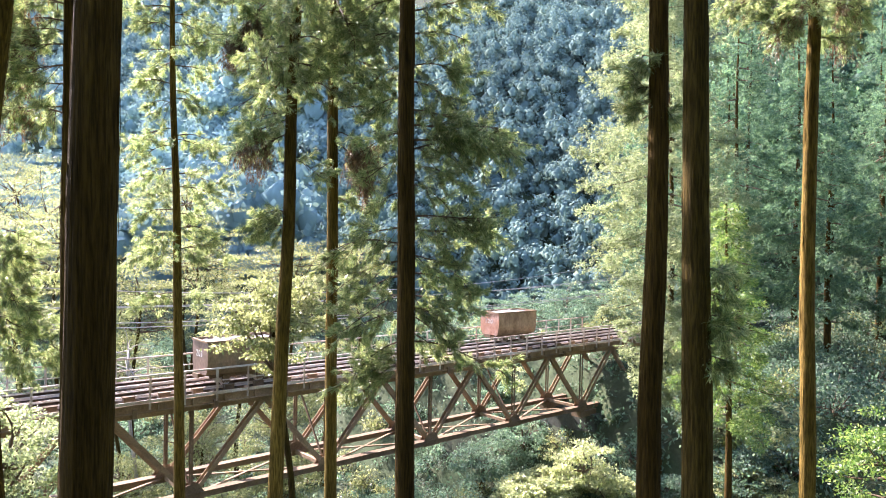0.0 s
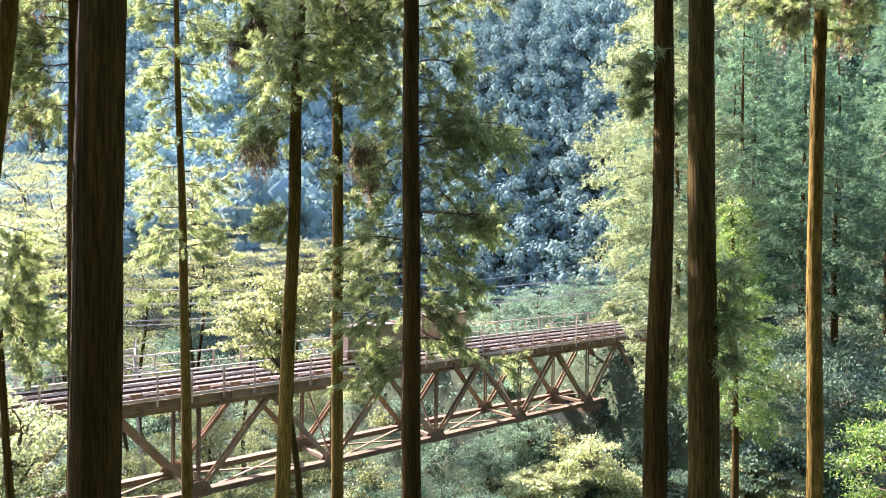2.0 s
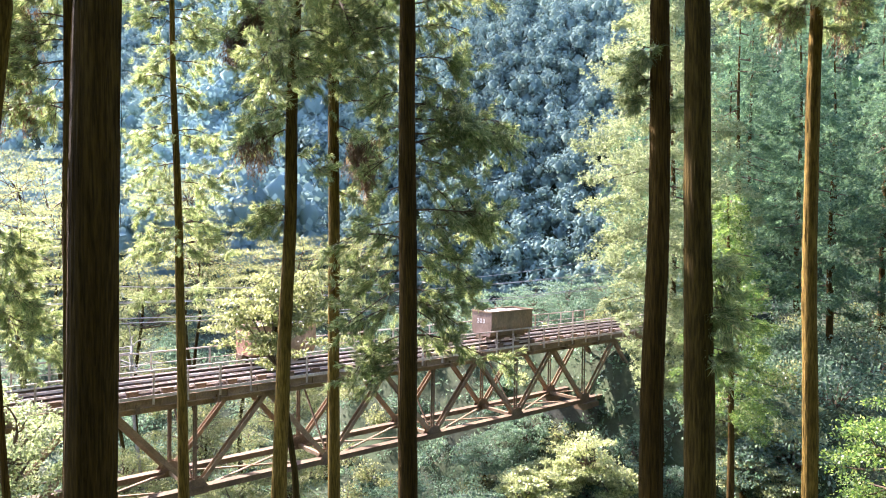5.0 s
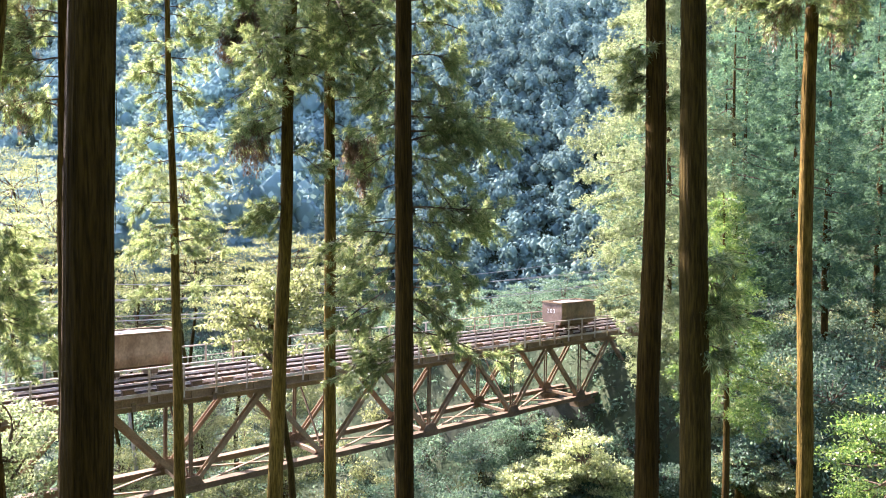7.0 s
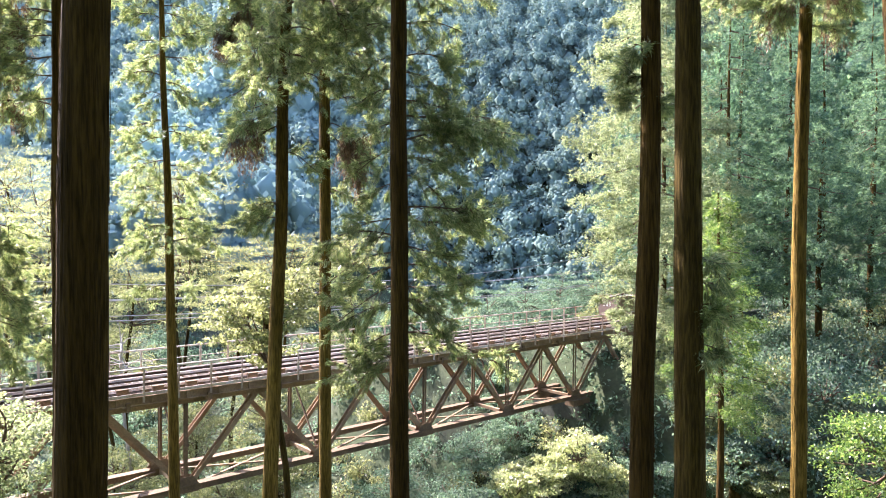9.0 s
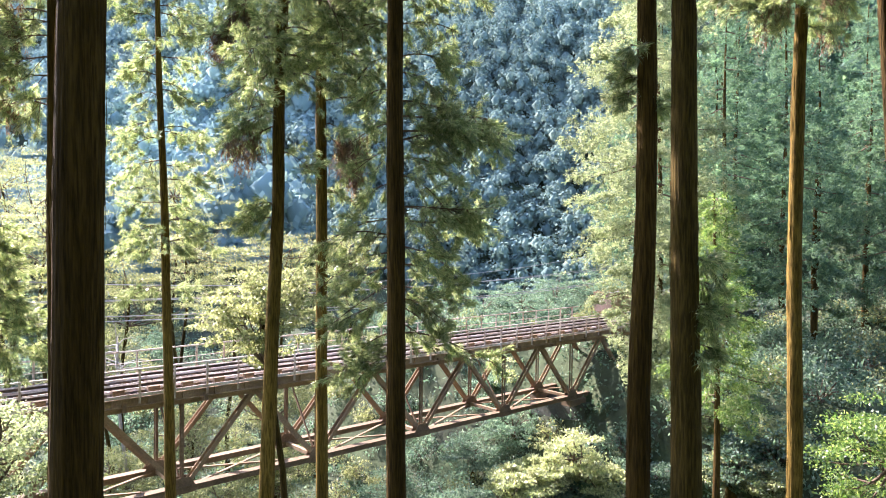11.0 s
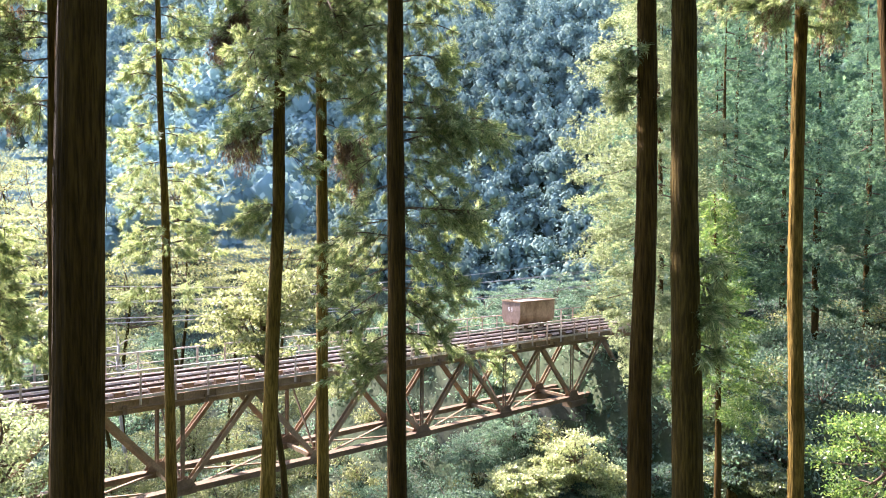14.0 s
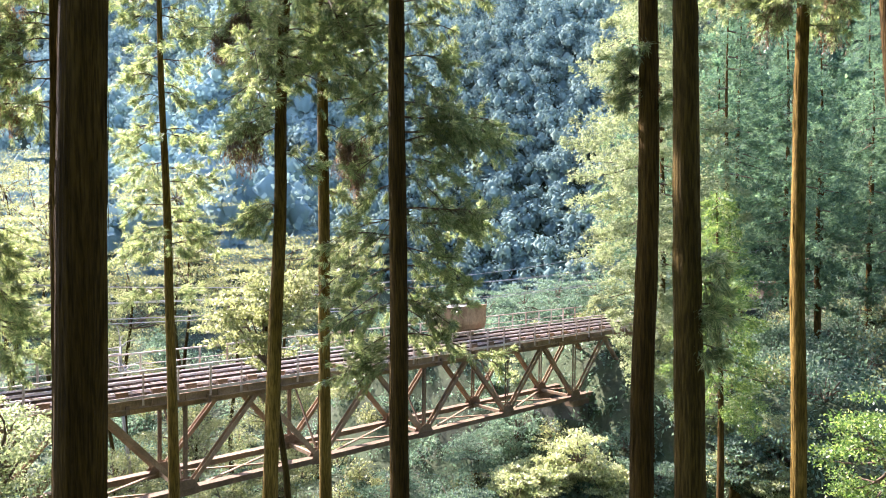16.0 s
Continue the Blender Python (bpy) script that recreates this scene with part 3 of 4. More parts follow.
# ---- near cedars ----
def branch(tree, tip_r, start, azimuth, length, rise, sag, seed, dense=1.0, dry=0.0):
    """A drooping cedar branch with its hanging sprays. Angles in degrees."""
    rng = np.random.default_rng(seed)
    length *= rng.uniform(0.8, 1.12)
    rise, sag = rise + rng.uniform(-0.15, 0.2), sag * rng.uniform(0.6, 1.4)
    a = radians(azimuth + rng.uniform(-12, 12))
    d = np.array([math.sin(a), math.cos(a), 0])
    k = np.linspace(0, 1, 9)
    pts = np.asarray(start)[None] + d[None] * (k * length)[:, None] + np.array([0, 0, 1.0])[None] * (rise * length * k - sag * length * k ** 2)[:, None]
    side = np.array([d[1], -d[0], 0])
    pts[:, 2] += 0.03 * length * np.sin(k * 5 + seed)
    pts += side[None] * (np.sin(k * 2.5 + seed) * 0.05 * length * k)[:, None]
    wood = [tube(pts, np.linspace(tip_r, 0.006, 9), 6, 0.05, seed)]
    bs, ws = [], []
    twigs = max(5, int(length * 14 * dense))
    for i in range(twigs):
        u = rng.uniform(0.06, 1.0)
        p = np.array([np.interp(u, k, pts[:, c]) for c in range(3)])
        out = unit(d * 0.6 + side * rng.normal(0, 0.8) + np.array([0, 0, rng.normal(-0.15, 0.5)]))
        tl = rng.uniform(0.35, 0.85) * (1.15 - 0.45 * u) * min(1.0, 0.45 + length * 0.4)
        kk = np.linspace(0, 1, 5)
        tp = p[None] + out[None] * (kk * tl)[:, None] + np.array([0, 0, 1.0])[None] * (tl * (0.3 * kk ** 3 - 0.5 * kk ** 1.5))[:, None]
        wood.append(tube(tp, np.linspace(0.007, 0.003, 5), 4))
        m = 6
        q = np.append(rng.uniform(0.2, 0.95, m - 1), 1.0)
        bs.append(np.stack([np.interp(q, kk, tp[:, c]) for c in range(3)], -1))
        ws.append(unit(out[None] * 0.9 + rng.normal(0, 0.5, (m, 3)) - np.array([0, 0, 0.3])))
    bough = child("branch", to_mesh("branch", *joined(wood), TWIG, True), tree)
    bs, ws = np.concatenate(bs), np.concatenate(ws)
    child("foliage", to_mesh("foliage", *tufts(bs, ws, 26, 0.15, 0.0105, rng, 0.4, 0.14, 0.02), CEDAR), bough)
    if dry > 0:
        n = int(dry * 60)
        u = rng.uniform(0.5, 1.0, n)
        b = np.stack([np.interp(u, k, pts[:, c]) for c in range(3)], -1) + rng.normal(0, 0.05, (n, 3))
        w = unit(rng.normal(0, 0.25, (n, 3)) - np.array([0, 0, 1.0]))
        child("dead_sprays", to_mesh("dead_sprays", *sprays(b, w, 0.38, 16, 0.09, 0.012, rng), CEDAR_DRY), bough, "dry brown hanging sprays")


def near_cedar(label, x, y, x_top, z_top, r_low, r_high, seed, sway=(), bark_kind=0, limbs=(), fuller=0, overhead=(0, 0, 0)):
    """A cedar trunk from the slope up; (x, y) where it meets eye height less 5 m, x_top at z_top."""
    tree = thing("cedar_tree", label, "tree", "near cedars")
    g = float(height(x, y)) - 0.4
    rng = np.random.default_rng(seed)
    z = np.concatenate([np.linspace(g, g + 1.2, 5), np.linspace(g + 1.6, 17, 70)])
    px = x + (x_top - x) * (z + 5) / (z_top + 5) + 0.005 * np.sin(z * 1.3 + seed)
    if sway:
        bend = np.interp(z, [a for a, _ in sway], [b for _, b in sway])
        px = px + np.convolve(np.pad(bend, 2, "edge"), np.full(5, 0.2), "valid")
    py = y + 0.012 * np.cos(z * 1.1 + seed)
    r = np.clip(r_low + (r_high - r_low) * (z + 5) / (z_top + 5), 0.03, 1) + 0.14 * np.exp(-(z - g) / 0.5) * (r_low / 0.2)
    child("trunk", to_mesh("trunk", *tube(np.stack([px, py, z], -1), r, 84, 0.008, seed, 0.007), (BARK, BARK_MOSS, BARK_GOLD_SUNLIT)[bark_kind], True), tree)
    if y < 15:
        n = 260
        zs = rng.uniform(max(g + 0.3, -8), 7, n)
        ln, wd, a = rng.uniform(0.15, 0.7, n), rng.uniform(0.006, 0.02, n), rng.uniform(0, 6.283, n)
        strips = []
        for i in range(n):
            q = np.linspace(zs[i], zs[i] + ln[i], 4)
            qx, qr = np.interp(q, z, px), np.interp(q, z, r) * 1.004
            e = a[i] + rng.uniform(-0.03, 0.03) + np.array([-0.5, 0.5])[:, None] * wd[i] / qr[None] * np.array([0.5, 1, 1, 0.4])[None]
            lift = np.array([0.0, 0.005, 0.006, 0.001])[None] + rng.uniform(0, 0.003)
            rim = np.stack([qx + np.cos(e) * (qr + lift), np.interp(q, z, py) + np.sin(e) * (qr + lift), np.broadcast_to(q, e.shape)], -1)
            mid = np.stack([qx + np.cos(e.mean(0)) * (qr + lift[0] + 0.004), np.interp(q, z, py) + np.sin(e.mean(0)) * (qr + lift[0] + 0.004), q], -1)
            v = np.concatenate([rim[0], mid, rim[1]])
            f = np.array([(b + k, b + k + 4, b + k + 5, b + k + 1) for b in (0, 4) for k in range(3)])
            strips.append((v, f))
        child("loose_bark", to_mesh("loose_bark", *joined(strips), (BARK, BARK_MOSS, BARK_GOLD_SUNLIT)[bark_kind]), tree)
    # crowns above the view; a given overhead thickens one to shade other trunks
    base, span, n = overhead if overhead[2] else ((9.5, 8, 40) if y < 12 else (13.5, 4, 40))
    a, u = rng.uniform(0, 6.283, n), rng.random(n)
    rr = 2.4 * (1 - 0.7 * u) * rng.uniform(0.2, 1.0, n)
    c = np.stack([px[-1] + np.cos(a) * rr, y + np.sin(a) * rr, base + span * u - 0.2 * rr], -1)
    child("crown", to_mesh("crown", *clumps(c, np.array([[1.0, 1.0, 0.5]]), 22, 0.6, 0.25, rng, 0.5, 0.1), CEDAR), tree)
    limbs = list(limbs) + [(q[0] - 0.14, q[1] + 130, q[2] * 0.85, 0.15, 0.3, 0.7, 0.0) for q in limbs[:fuller]]
    for i, (zb, az, ln, rise, sag, dense, dry) in enumerate(limbs):
        s = (np.interp(zb, z, px), y, zb)
        branch(tree, 0.008 + 0.007 * ln, s, az, ln, rise, sag, seed * 31 + i, dense, dry)
    return tree


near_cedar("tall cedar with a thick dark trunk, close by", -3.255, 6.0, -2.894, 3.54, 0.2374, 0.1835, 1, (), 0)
near_cedar("slim cedar standing close behind a thicker trunk", -6.54, 12.0, -6.30, 5.49, 0.108, 0.076, 2, (), 0, (
    (5.39, -90, 1.10, 0.03, 0.12, 1.0, 0.3),
    (5.06, -80, 1.27, 0.03, 0.12, 1.0, 0.3),
    (4.67, -100, 0.88, 0.03, 0.12, 1.0, 0.3),
    (4.34, -85, 1.25, 0.03, 0.12, 1.0, 0.3),
    (4.05, -95, 0.96, 0.03, 0.12, 1.0, 0.3),
    (3.71, -90, 1.30, 0.03, 0.12, 1.0, 0.3),
    (3.57, -75, 1.19, 0.03, 0.12, 1.0, 0.3),
    (4.91, -120, 0.89, 0.03, 0.12, 1.0, 0.3),
    (5.68, -90, 1.15, 0.03, 0.12, 1.0, 0.3),))
near_cedar("leaning cedar trunk with bark coloured sunlit brown", -6.79, 9.0, -5.53, 4.52, 0.100, 0.098, 3, (), 2)
near_cedar("slender cedar with sparse sunlit side branches", -6.392, 17.0, -6.451, 7.11, 0.1317, 0.0555, 4, ((-4.8, -0.018), (-2.4, 0), (0.7, 0.02), (1.4, 0.024), (4.4, -0.017), (6.9, -0.01)), 2, (
    # limbs above 7.6 m are out of view, added to shade the next crown
    (11.60, -100, 1.35, 0.10, 0.40, 1.0, 0.0),
    (11.30, 175, 1.80, 0.10, 0.40, 1.0, 0.0),
    (11.00, 150, 1.45, 0.10, 0.40, 1.0, 0.0),
    (10.70, 100, 1.66, 0.10, 0.40, 1.0, 0.0),
    (10.40, 60, 1.90, 0.10, 0.40, 1.0, 0.0),
    (10.10, 200, 1.78, 0.10, 0.40, 1.0, 0.0),
    (9.80, 175, 1.63, 0.10, 0.40, 1.0, 0.0),
    (9.50, 20, 1.60, 0.10, 0.40, 1.0, 0.0),
    (9.20, -100, 1.82, 0.10, 0.40, 1.0, 0.0),
    (8.90, 175, 1.58, 0.10, 0.40, 1.0, 0.0),
    (8.60, 175, 1.84, 0.10, 0.40, 1.0, 0.0),
    (8.30, 200, 1.84, 0.10, 0.40, 1.0, 0.0),
    (8.00, 60, 1.64, 0.10, 0.40, 1.0, 0.0),
    (7.65, -80, 1.24, 0.10, 0.35, 1.0, 0.0),
    (7.38, 80, 1.10, 0.10, 0.35, 1.0, 0.0),
    (6.84, -100, 1.17, 0.10, 0.35, 1.0, 0.0),
    (6.50, 70, 0.87, 0.10, 0.35, 1.0, 0.0),
    (5.95, 100, 0.76, 0.10, 0.35, 1.0, 0.0),
    (5.61, -70, 1.30, 0.10, 0.35, 1.0, 0.0),
    (5.07, -110, 0.87, 0.10, 0.35, 1.0, 0.0),
    (4.73, 85, 0.61, 0.10, 0.35, 1.0, 0.0),
    (3.98, -85, 1.16, 0.10, 0.35, 1.0, 0.0),
    (3.71, 95, 0.82, 0.10, 0.35, 1.0, 0.0),
    (3.03, -60, 1.26, 0.10, 0.35, 1.0, 0.0),
    (2.62, 80, 0.83, 0.10, 0.35, 1.0, 0.0),
    (2.08, -100, 1.10, 0.10, 0.35, 1.0, 0.0),
    (1.60, 70, 1.09, 0.10, 0.35, 1.0, 0.0),
    (1.26, -80, 1.31, 0.10, 0.35, 1.0, 0.0),
    (1.12, 110, 0.72, 0.10, 0.35, 1.0, 0.0),
    (0.04, -90, 0.82, 0.10, 0.35, 1.0, 0.0),), 40)
near_cedar("mossy cedar with a dense drooping lower crown", -3.423, 14.0, -2.847, 6.14, 0.1544, 0.0962, 5, ((-1.7, -0.01), (0.6, 0.008), (1.4, 0.03), (2.8, -0.006), (3.4, -0.025)), 2, (
    (6.81, -95, 1.33, 0.12, 0.42, 0.8, 0.0),
    (6.49, 170, 2.64, 0.12, 0.42, 0.8, 0.0),
    (6.33, 113, 1.41, 0.12, 0.42, 0.8, 0.0),
    (6.32, -94, 1.28, 0.12, 0.42, 0.8, 0.0),
    (6.00, 171, 2.55, 0.12, 0.42, 0.8, 0.0),
    (5.83, 114, 1.37, 0.12, 0.42, 0.8, 0.0),
    (5.82, -93, 1.23, 0.12, 0.42, 0.8, 0.0),
    (5.51, 172, 2.46, 0.12, 0.42, 0.8, 0.0),
    (5.34, 115, 1.33, 0.12, 0.42, 0.8, 0.0),
    (5.33, -92, 1.19, 0.12, 0.42, 0.8, 0.0),
    (5.02, 173, 2.37, 0.12, 0.42, 0.8, 0.0),
    (4.85, 116, 1.30, 0.12, 0.42, 0.8, 0.0),
    (4.84, -91, 1.14, 0.12, 0.42, 0.8, 0.0),
    (4.52, 174, 2.28, 0.12, 0.42, 0.8, 0.0),
    (4.36, 117, 1.26, 0.12, 0.42, 0.8, 0.0),
    (4.34, -90, 1.10, 0.12, 0.42, 0.8, 0.0),
    (3.85, -89, 1.05, 0.12, 0.42, 0.8, 0.0),
    (3.73, -95, 1.24, -0.10, 0.60, 1.3, 1.6),
    (3.50, -70, 1.07, -0.10, 0.70, 1.2, 1.2),
    (1.94, -90, 0.67, 0.15, 0.50, 1.6, 0.0),
    (1.66, -80, 0.63, 0.00, 0.40, 1.4, 0.0),
    (2.94, 80, 0.57, 0.10, 0.40, 1.2, 0.0),
    (6.25, -90, 1.46, 0.05, 0.75, 0.8, 6.0),))
near_cedar("slim cedar with a dense crown and dead hanging sprays", -2.429, 15.0, -2.293, 6.46, 0.1306, 0.1077, 6, (), 2, (
    (7.11, -50, 1.80, 0.12, 0.40, 0.8, 0.0),
    (6.82, 140, 2.15, 0.12, 0.40, 0.8, 0.0),
    (6.77, 71, 1.45, 0.12, 0.40, 0.8, 0.0),
    (6.58, -28, 2.71, 0.12, 0.40, 0.8, 0.0),
    (6.29, 162, 2.71, 0.12, 0.40, 0.8, 0.0),
    (6.24, 68, 1.45, 0.12, 0.40, 0.8, 0.0),
    (6.05, -31, 2.59, 0.12, 0.40, 0.8, 0.0),
    (5.76, 159, 2.66, 0.12, 0.40, 0.8, 0.0),
    (5.72, 65, 1.46, 0.12, 0.40, 0.8, 0.0),
    (5.52, -34, 2.34, 0.12, 0.40, 0.8, 0.0),
    (5.24, 156, 2.62, 0.12, 0.40, 0.8, 0.0),
    (5.19, 62, 1.47, 0.12, 0.40, 0.8, 0.0),
    (5.00, -37, 2.13, 0.12, 0.40, 0.8, 0.0),
    (4.66, 84, 1.28, 0.12, 0.40, 0.8, 0.0),
    (4.13, 81, 1.26, 0.12, 0.40, 0.8, 0.0),
    (3.64, 95, 0.75, 0.00, 0.90, 1.0, 4.5),
    (3.40, 80, 0.85, -0.05, 1.00, 1.2, 2.2),
    (2.26, 85, 0.72, 0.00, 0.50, 1.0, 0.0),))
# this cedar and the next carry thick unseen crowns, added as shade
near_cedar("straight dark cedar with a bare trunk", -0.618, 11.0, -0.553, 5.16, 0.1626, 0.1152, 7, (), 0, (), 0, (7.5, 10, 120))
near_cedar("cedar with long drooping branches down its trunk", -0.69, 13.0, -0.64, 5.81, 0.135, 0.104, 8, (), 0, (
    (6.12, 85, 1.57, 0.10, 0.12, 1.5, 0.0),
    (5.60, 95, 1.41, 0.05, 0.10, 0.8, 0.0),
    (5.18, 75, 1.40, 0.10, 0.35, 0.8, 0.0),
    (4.56, 90, 1.14, 0.00, 0.35, 0.9, 0.0),
    (4.26, 60, 1.44, 0.05, 0.50, 0.8, 0.0),
    (3.74, 100, 1.27, 0.00, 0.40, 0.9, 0.0),
    (3.48, 85, 1.88, 0.10, 0.12, 1.5, 0.0),
    (3.26, 95, 1.77, 0.05, 0.12, 1.5, 0.0),
    (3.09, 70, 1.66, 0.05, 0.12, 1.5, 0.0),
    (2.70, 100, 1.16, 0.00, 0.50, 0.8, 0.0),
    (2.38, 80, 1.00, 0.00, 0.60, 0.8, 0.0),
    (1.76, 88, 1.72, 0.12, 0.12, 1.5, 0.0),
    (1.54, 75, 1.62, 0.05, 0.12, 1.5, 0.0),
    (1.14, 95, 1.25, 0.00, 0.50, 0.9, 0.0),
    (0.82, 70, 1.22, 0.00, 0.50, 0.9, 0.0),
    (0.40, 90, 1.24, -0.05, 0.30, 0.8, 0.0),
    (0.14, 105, 1.08, -0.10, 0.45, 1.0, 0.0),
    (-0.02, 80, 0.95, -0.10, 0.40, 1.0, 0.0),
    (-0.32, 60, 0.84, -0.10, 0.40, 1.0, 0.0),
    (5.82, -80, 0.95, 0.10, 0.40, 0.8, 0.0),
    (5.18, -100, 0.95, 0.10, 0.40, 0.8, 0.0),
    (4.56, -70, 0.88, 0.10, 0.40, 0.8, 0.0),
    (3.94, -95, 0.84, 0.05, 0.50, 0.8, 0.0),
    (3.32, -80, 0.90, 0.00, 0.50, 0.9, 0.4),
    (2.90, -110, 0.88, 0.00, 0.50, 0.8, 0.0),
    (2.28, -75, 0.91, 0.00, 0.50, 0.9, 0.0),
    (1.66, -95, 1.15, 0.10, 0.50, 0.6, 0.0),
    (1.34, -80, 1.37, 0.05, 0.50, 0.6, 0.0),
    (1.02, -100, 1.48, 0.00, 0.40, 0.6, 0.0),
    (0.72, -75, 1.40, -0.05, 0.45, 0.6, 0.0),
    (0.40, -95, 1.31, -0.10, 0.50, 0.6, 0.0),
    (0.10, -85, 1.15, -0.10, 0.60, 1.0, 0.0),
    (-0.42, -90, 0.98, -0.20, 0.60, 1.1, 0.0),
    (-0.64, -80, 0.84, -0.40, 0.50, 1.0, 0.0),
    (-0.85, -88, 0.80, -0.20, 0.35, 1.4, 0.0),
    (-0.50, 86, 1.85, -0.08, 0.22, 0.5, 0.0),), 0, (8.0, 9.5, 110))
near_cedar("slightly crooked dark cedar trunk", 2.889, 10.0, 3.058, 4.84, 0.1814, 0.1252, 9, ((-2.2, 0.008), (-1.6, -0.015), (-0.8, -0.025), (0, -0.02), (0.8, 0.023), (1.5, 0.036), (2.4, 0.031), (3.6, -0.001), (4.7, -0.036)), 0, (
    (4.00, -95, 0.33, 0.05, 0.20, 0.3, 0.0),
    (3.80, -85, 0.36, 0.05, 0.20, 0.3, 0.0),
    (3.56, -90, 0.30, 0.05, 0.20, 0.3, 0.0),
    (3.44, -100, 0.28, 0.05, 0.20, 0.3, 0.0),
    (3.24, 90, 0.21, 0.05, 0.20, 0.3, 0.0),))
near_cedar("thick straight cedar with furrowed bark", 3.305, 9.0, 3.189, 4.52, 0.2167, 0.1449, 10, (), 1, (
    (1.06, 90, 0.43, 0.20, 0.30, 1.3, 0.0),
    (0.77, 85, 0.40, 0.20, 0.30, 1.3, 0.0),
    (0.48, 95, 0.54, 0.20, 0.30, 1.3, 0.0),
    (0.20, 80, 0.51, 0.20, 0.30, 1.3, 0.0),
    (-0.06, 100, 0.37, 0.20, 0.30, 1.3, 0.0),))
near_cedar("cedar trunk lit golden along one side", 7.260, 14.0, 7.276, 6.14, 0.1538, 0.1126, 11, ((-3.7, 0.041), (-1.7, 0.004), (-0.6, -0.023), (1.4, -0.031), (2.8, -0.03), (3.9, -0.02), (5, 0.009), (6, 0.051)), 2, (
    (6.47, -90, 1.68, 0.05, 0.30, 1.1, 0.4),
    (6.19, -80, 1.59, 0.05, 0.30, 1.1, 0.4),
    (5.91, -100, 1.25, 0.05, 0.30, 1.1, 0.4),
    (5.63, -75, 0.70, 0.05, 0.30, 1.1, 0.4),
    (6.36, 85, 1.01, 0.05, 0.30, 1.1, 0.4),
    (6.02, 95, 1.07, 0.05, 0.30, 1.1, 0.4),
    (5.69, 80, 0.97, 0.05, 0.30, 1.1, 0.4),
    (5.35, 100, 0.68, 0.05, 0.30, 1.1, 0.4),
    (6.58, 170, 1.57, 0.05, 0.30, 1.1, 0.4),
    (5.97, -140, 1.05, 0.05, 0.30, 1.1, 0.4),))
near_cedar("dark cedar trunk at the edge of the stand", 7.77, 11.0, 7.02, 5.16, 0.115, 0.096, 12, (), 0)
near_cedar("cedar whose pale drooping sprays hang beside the track", -8.16, 13.0, -8.61, 5.8, 0.070, 0.030, 13, (), 0, (
    (1.60, 95, 0.94, 0.00, 0.35, 1.2, 0.0),
    (1.34, 120, 1.02, 0.00, 0.35, 1.2, 0.0),
    (1.08, 80, 0.83, 0.00, 0.35, 1.2, 0.0),
    (0.82, 120, 1.05, 0.00, 0.35, 1.2, 0.0),
    (0.56, 105, 1.16, 0.00, 0.35, 1.2, 0.0),
    (0.30, 80, 0.90, 0.00, 0.35, 1.2, 0.0),
    (0.04, 105, 0.92, 0.00, 0.35, 1.2, 0.0),
    (-0.22, 95, 1.17, 0.00, 0.35, 1.2, 0.0),
    (-0.48, 105, 0.90, 0.00, 0.35, 1.2, 0.0),
    (-0.74, 80, 1.17, 0.00, 0.35, 1.2, 0.0),))


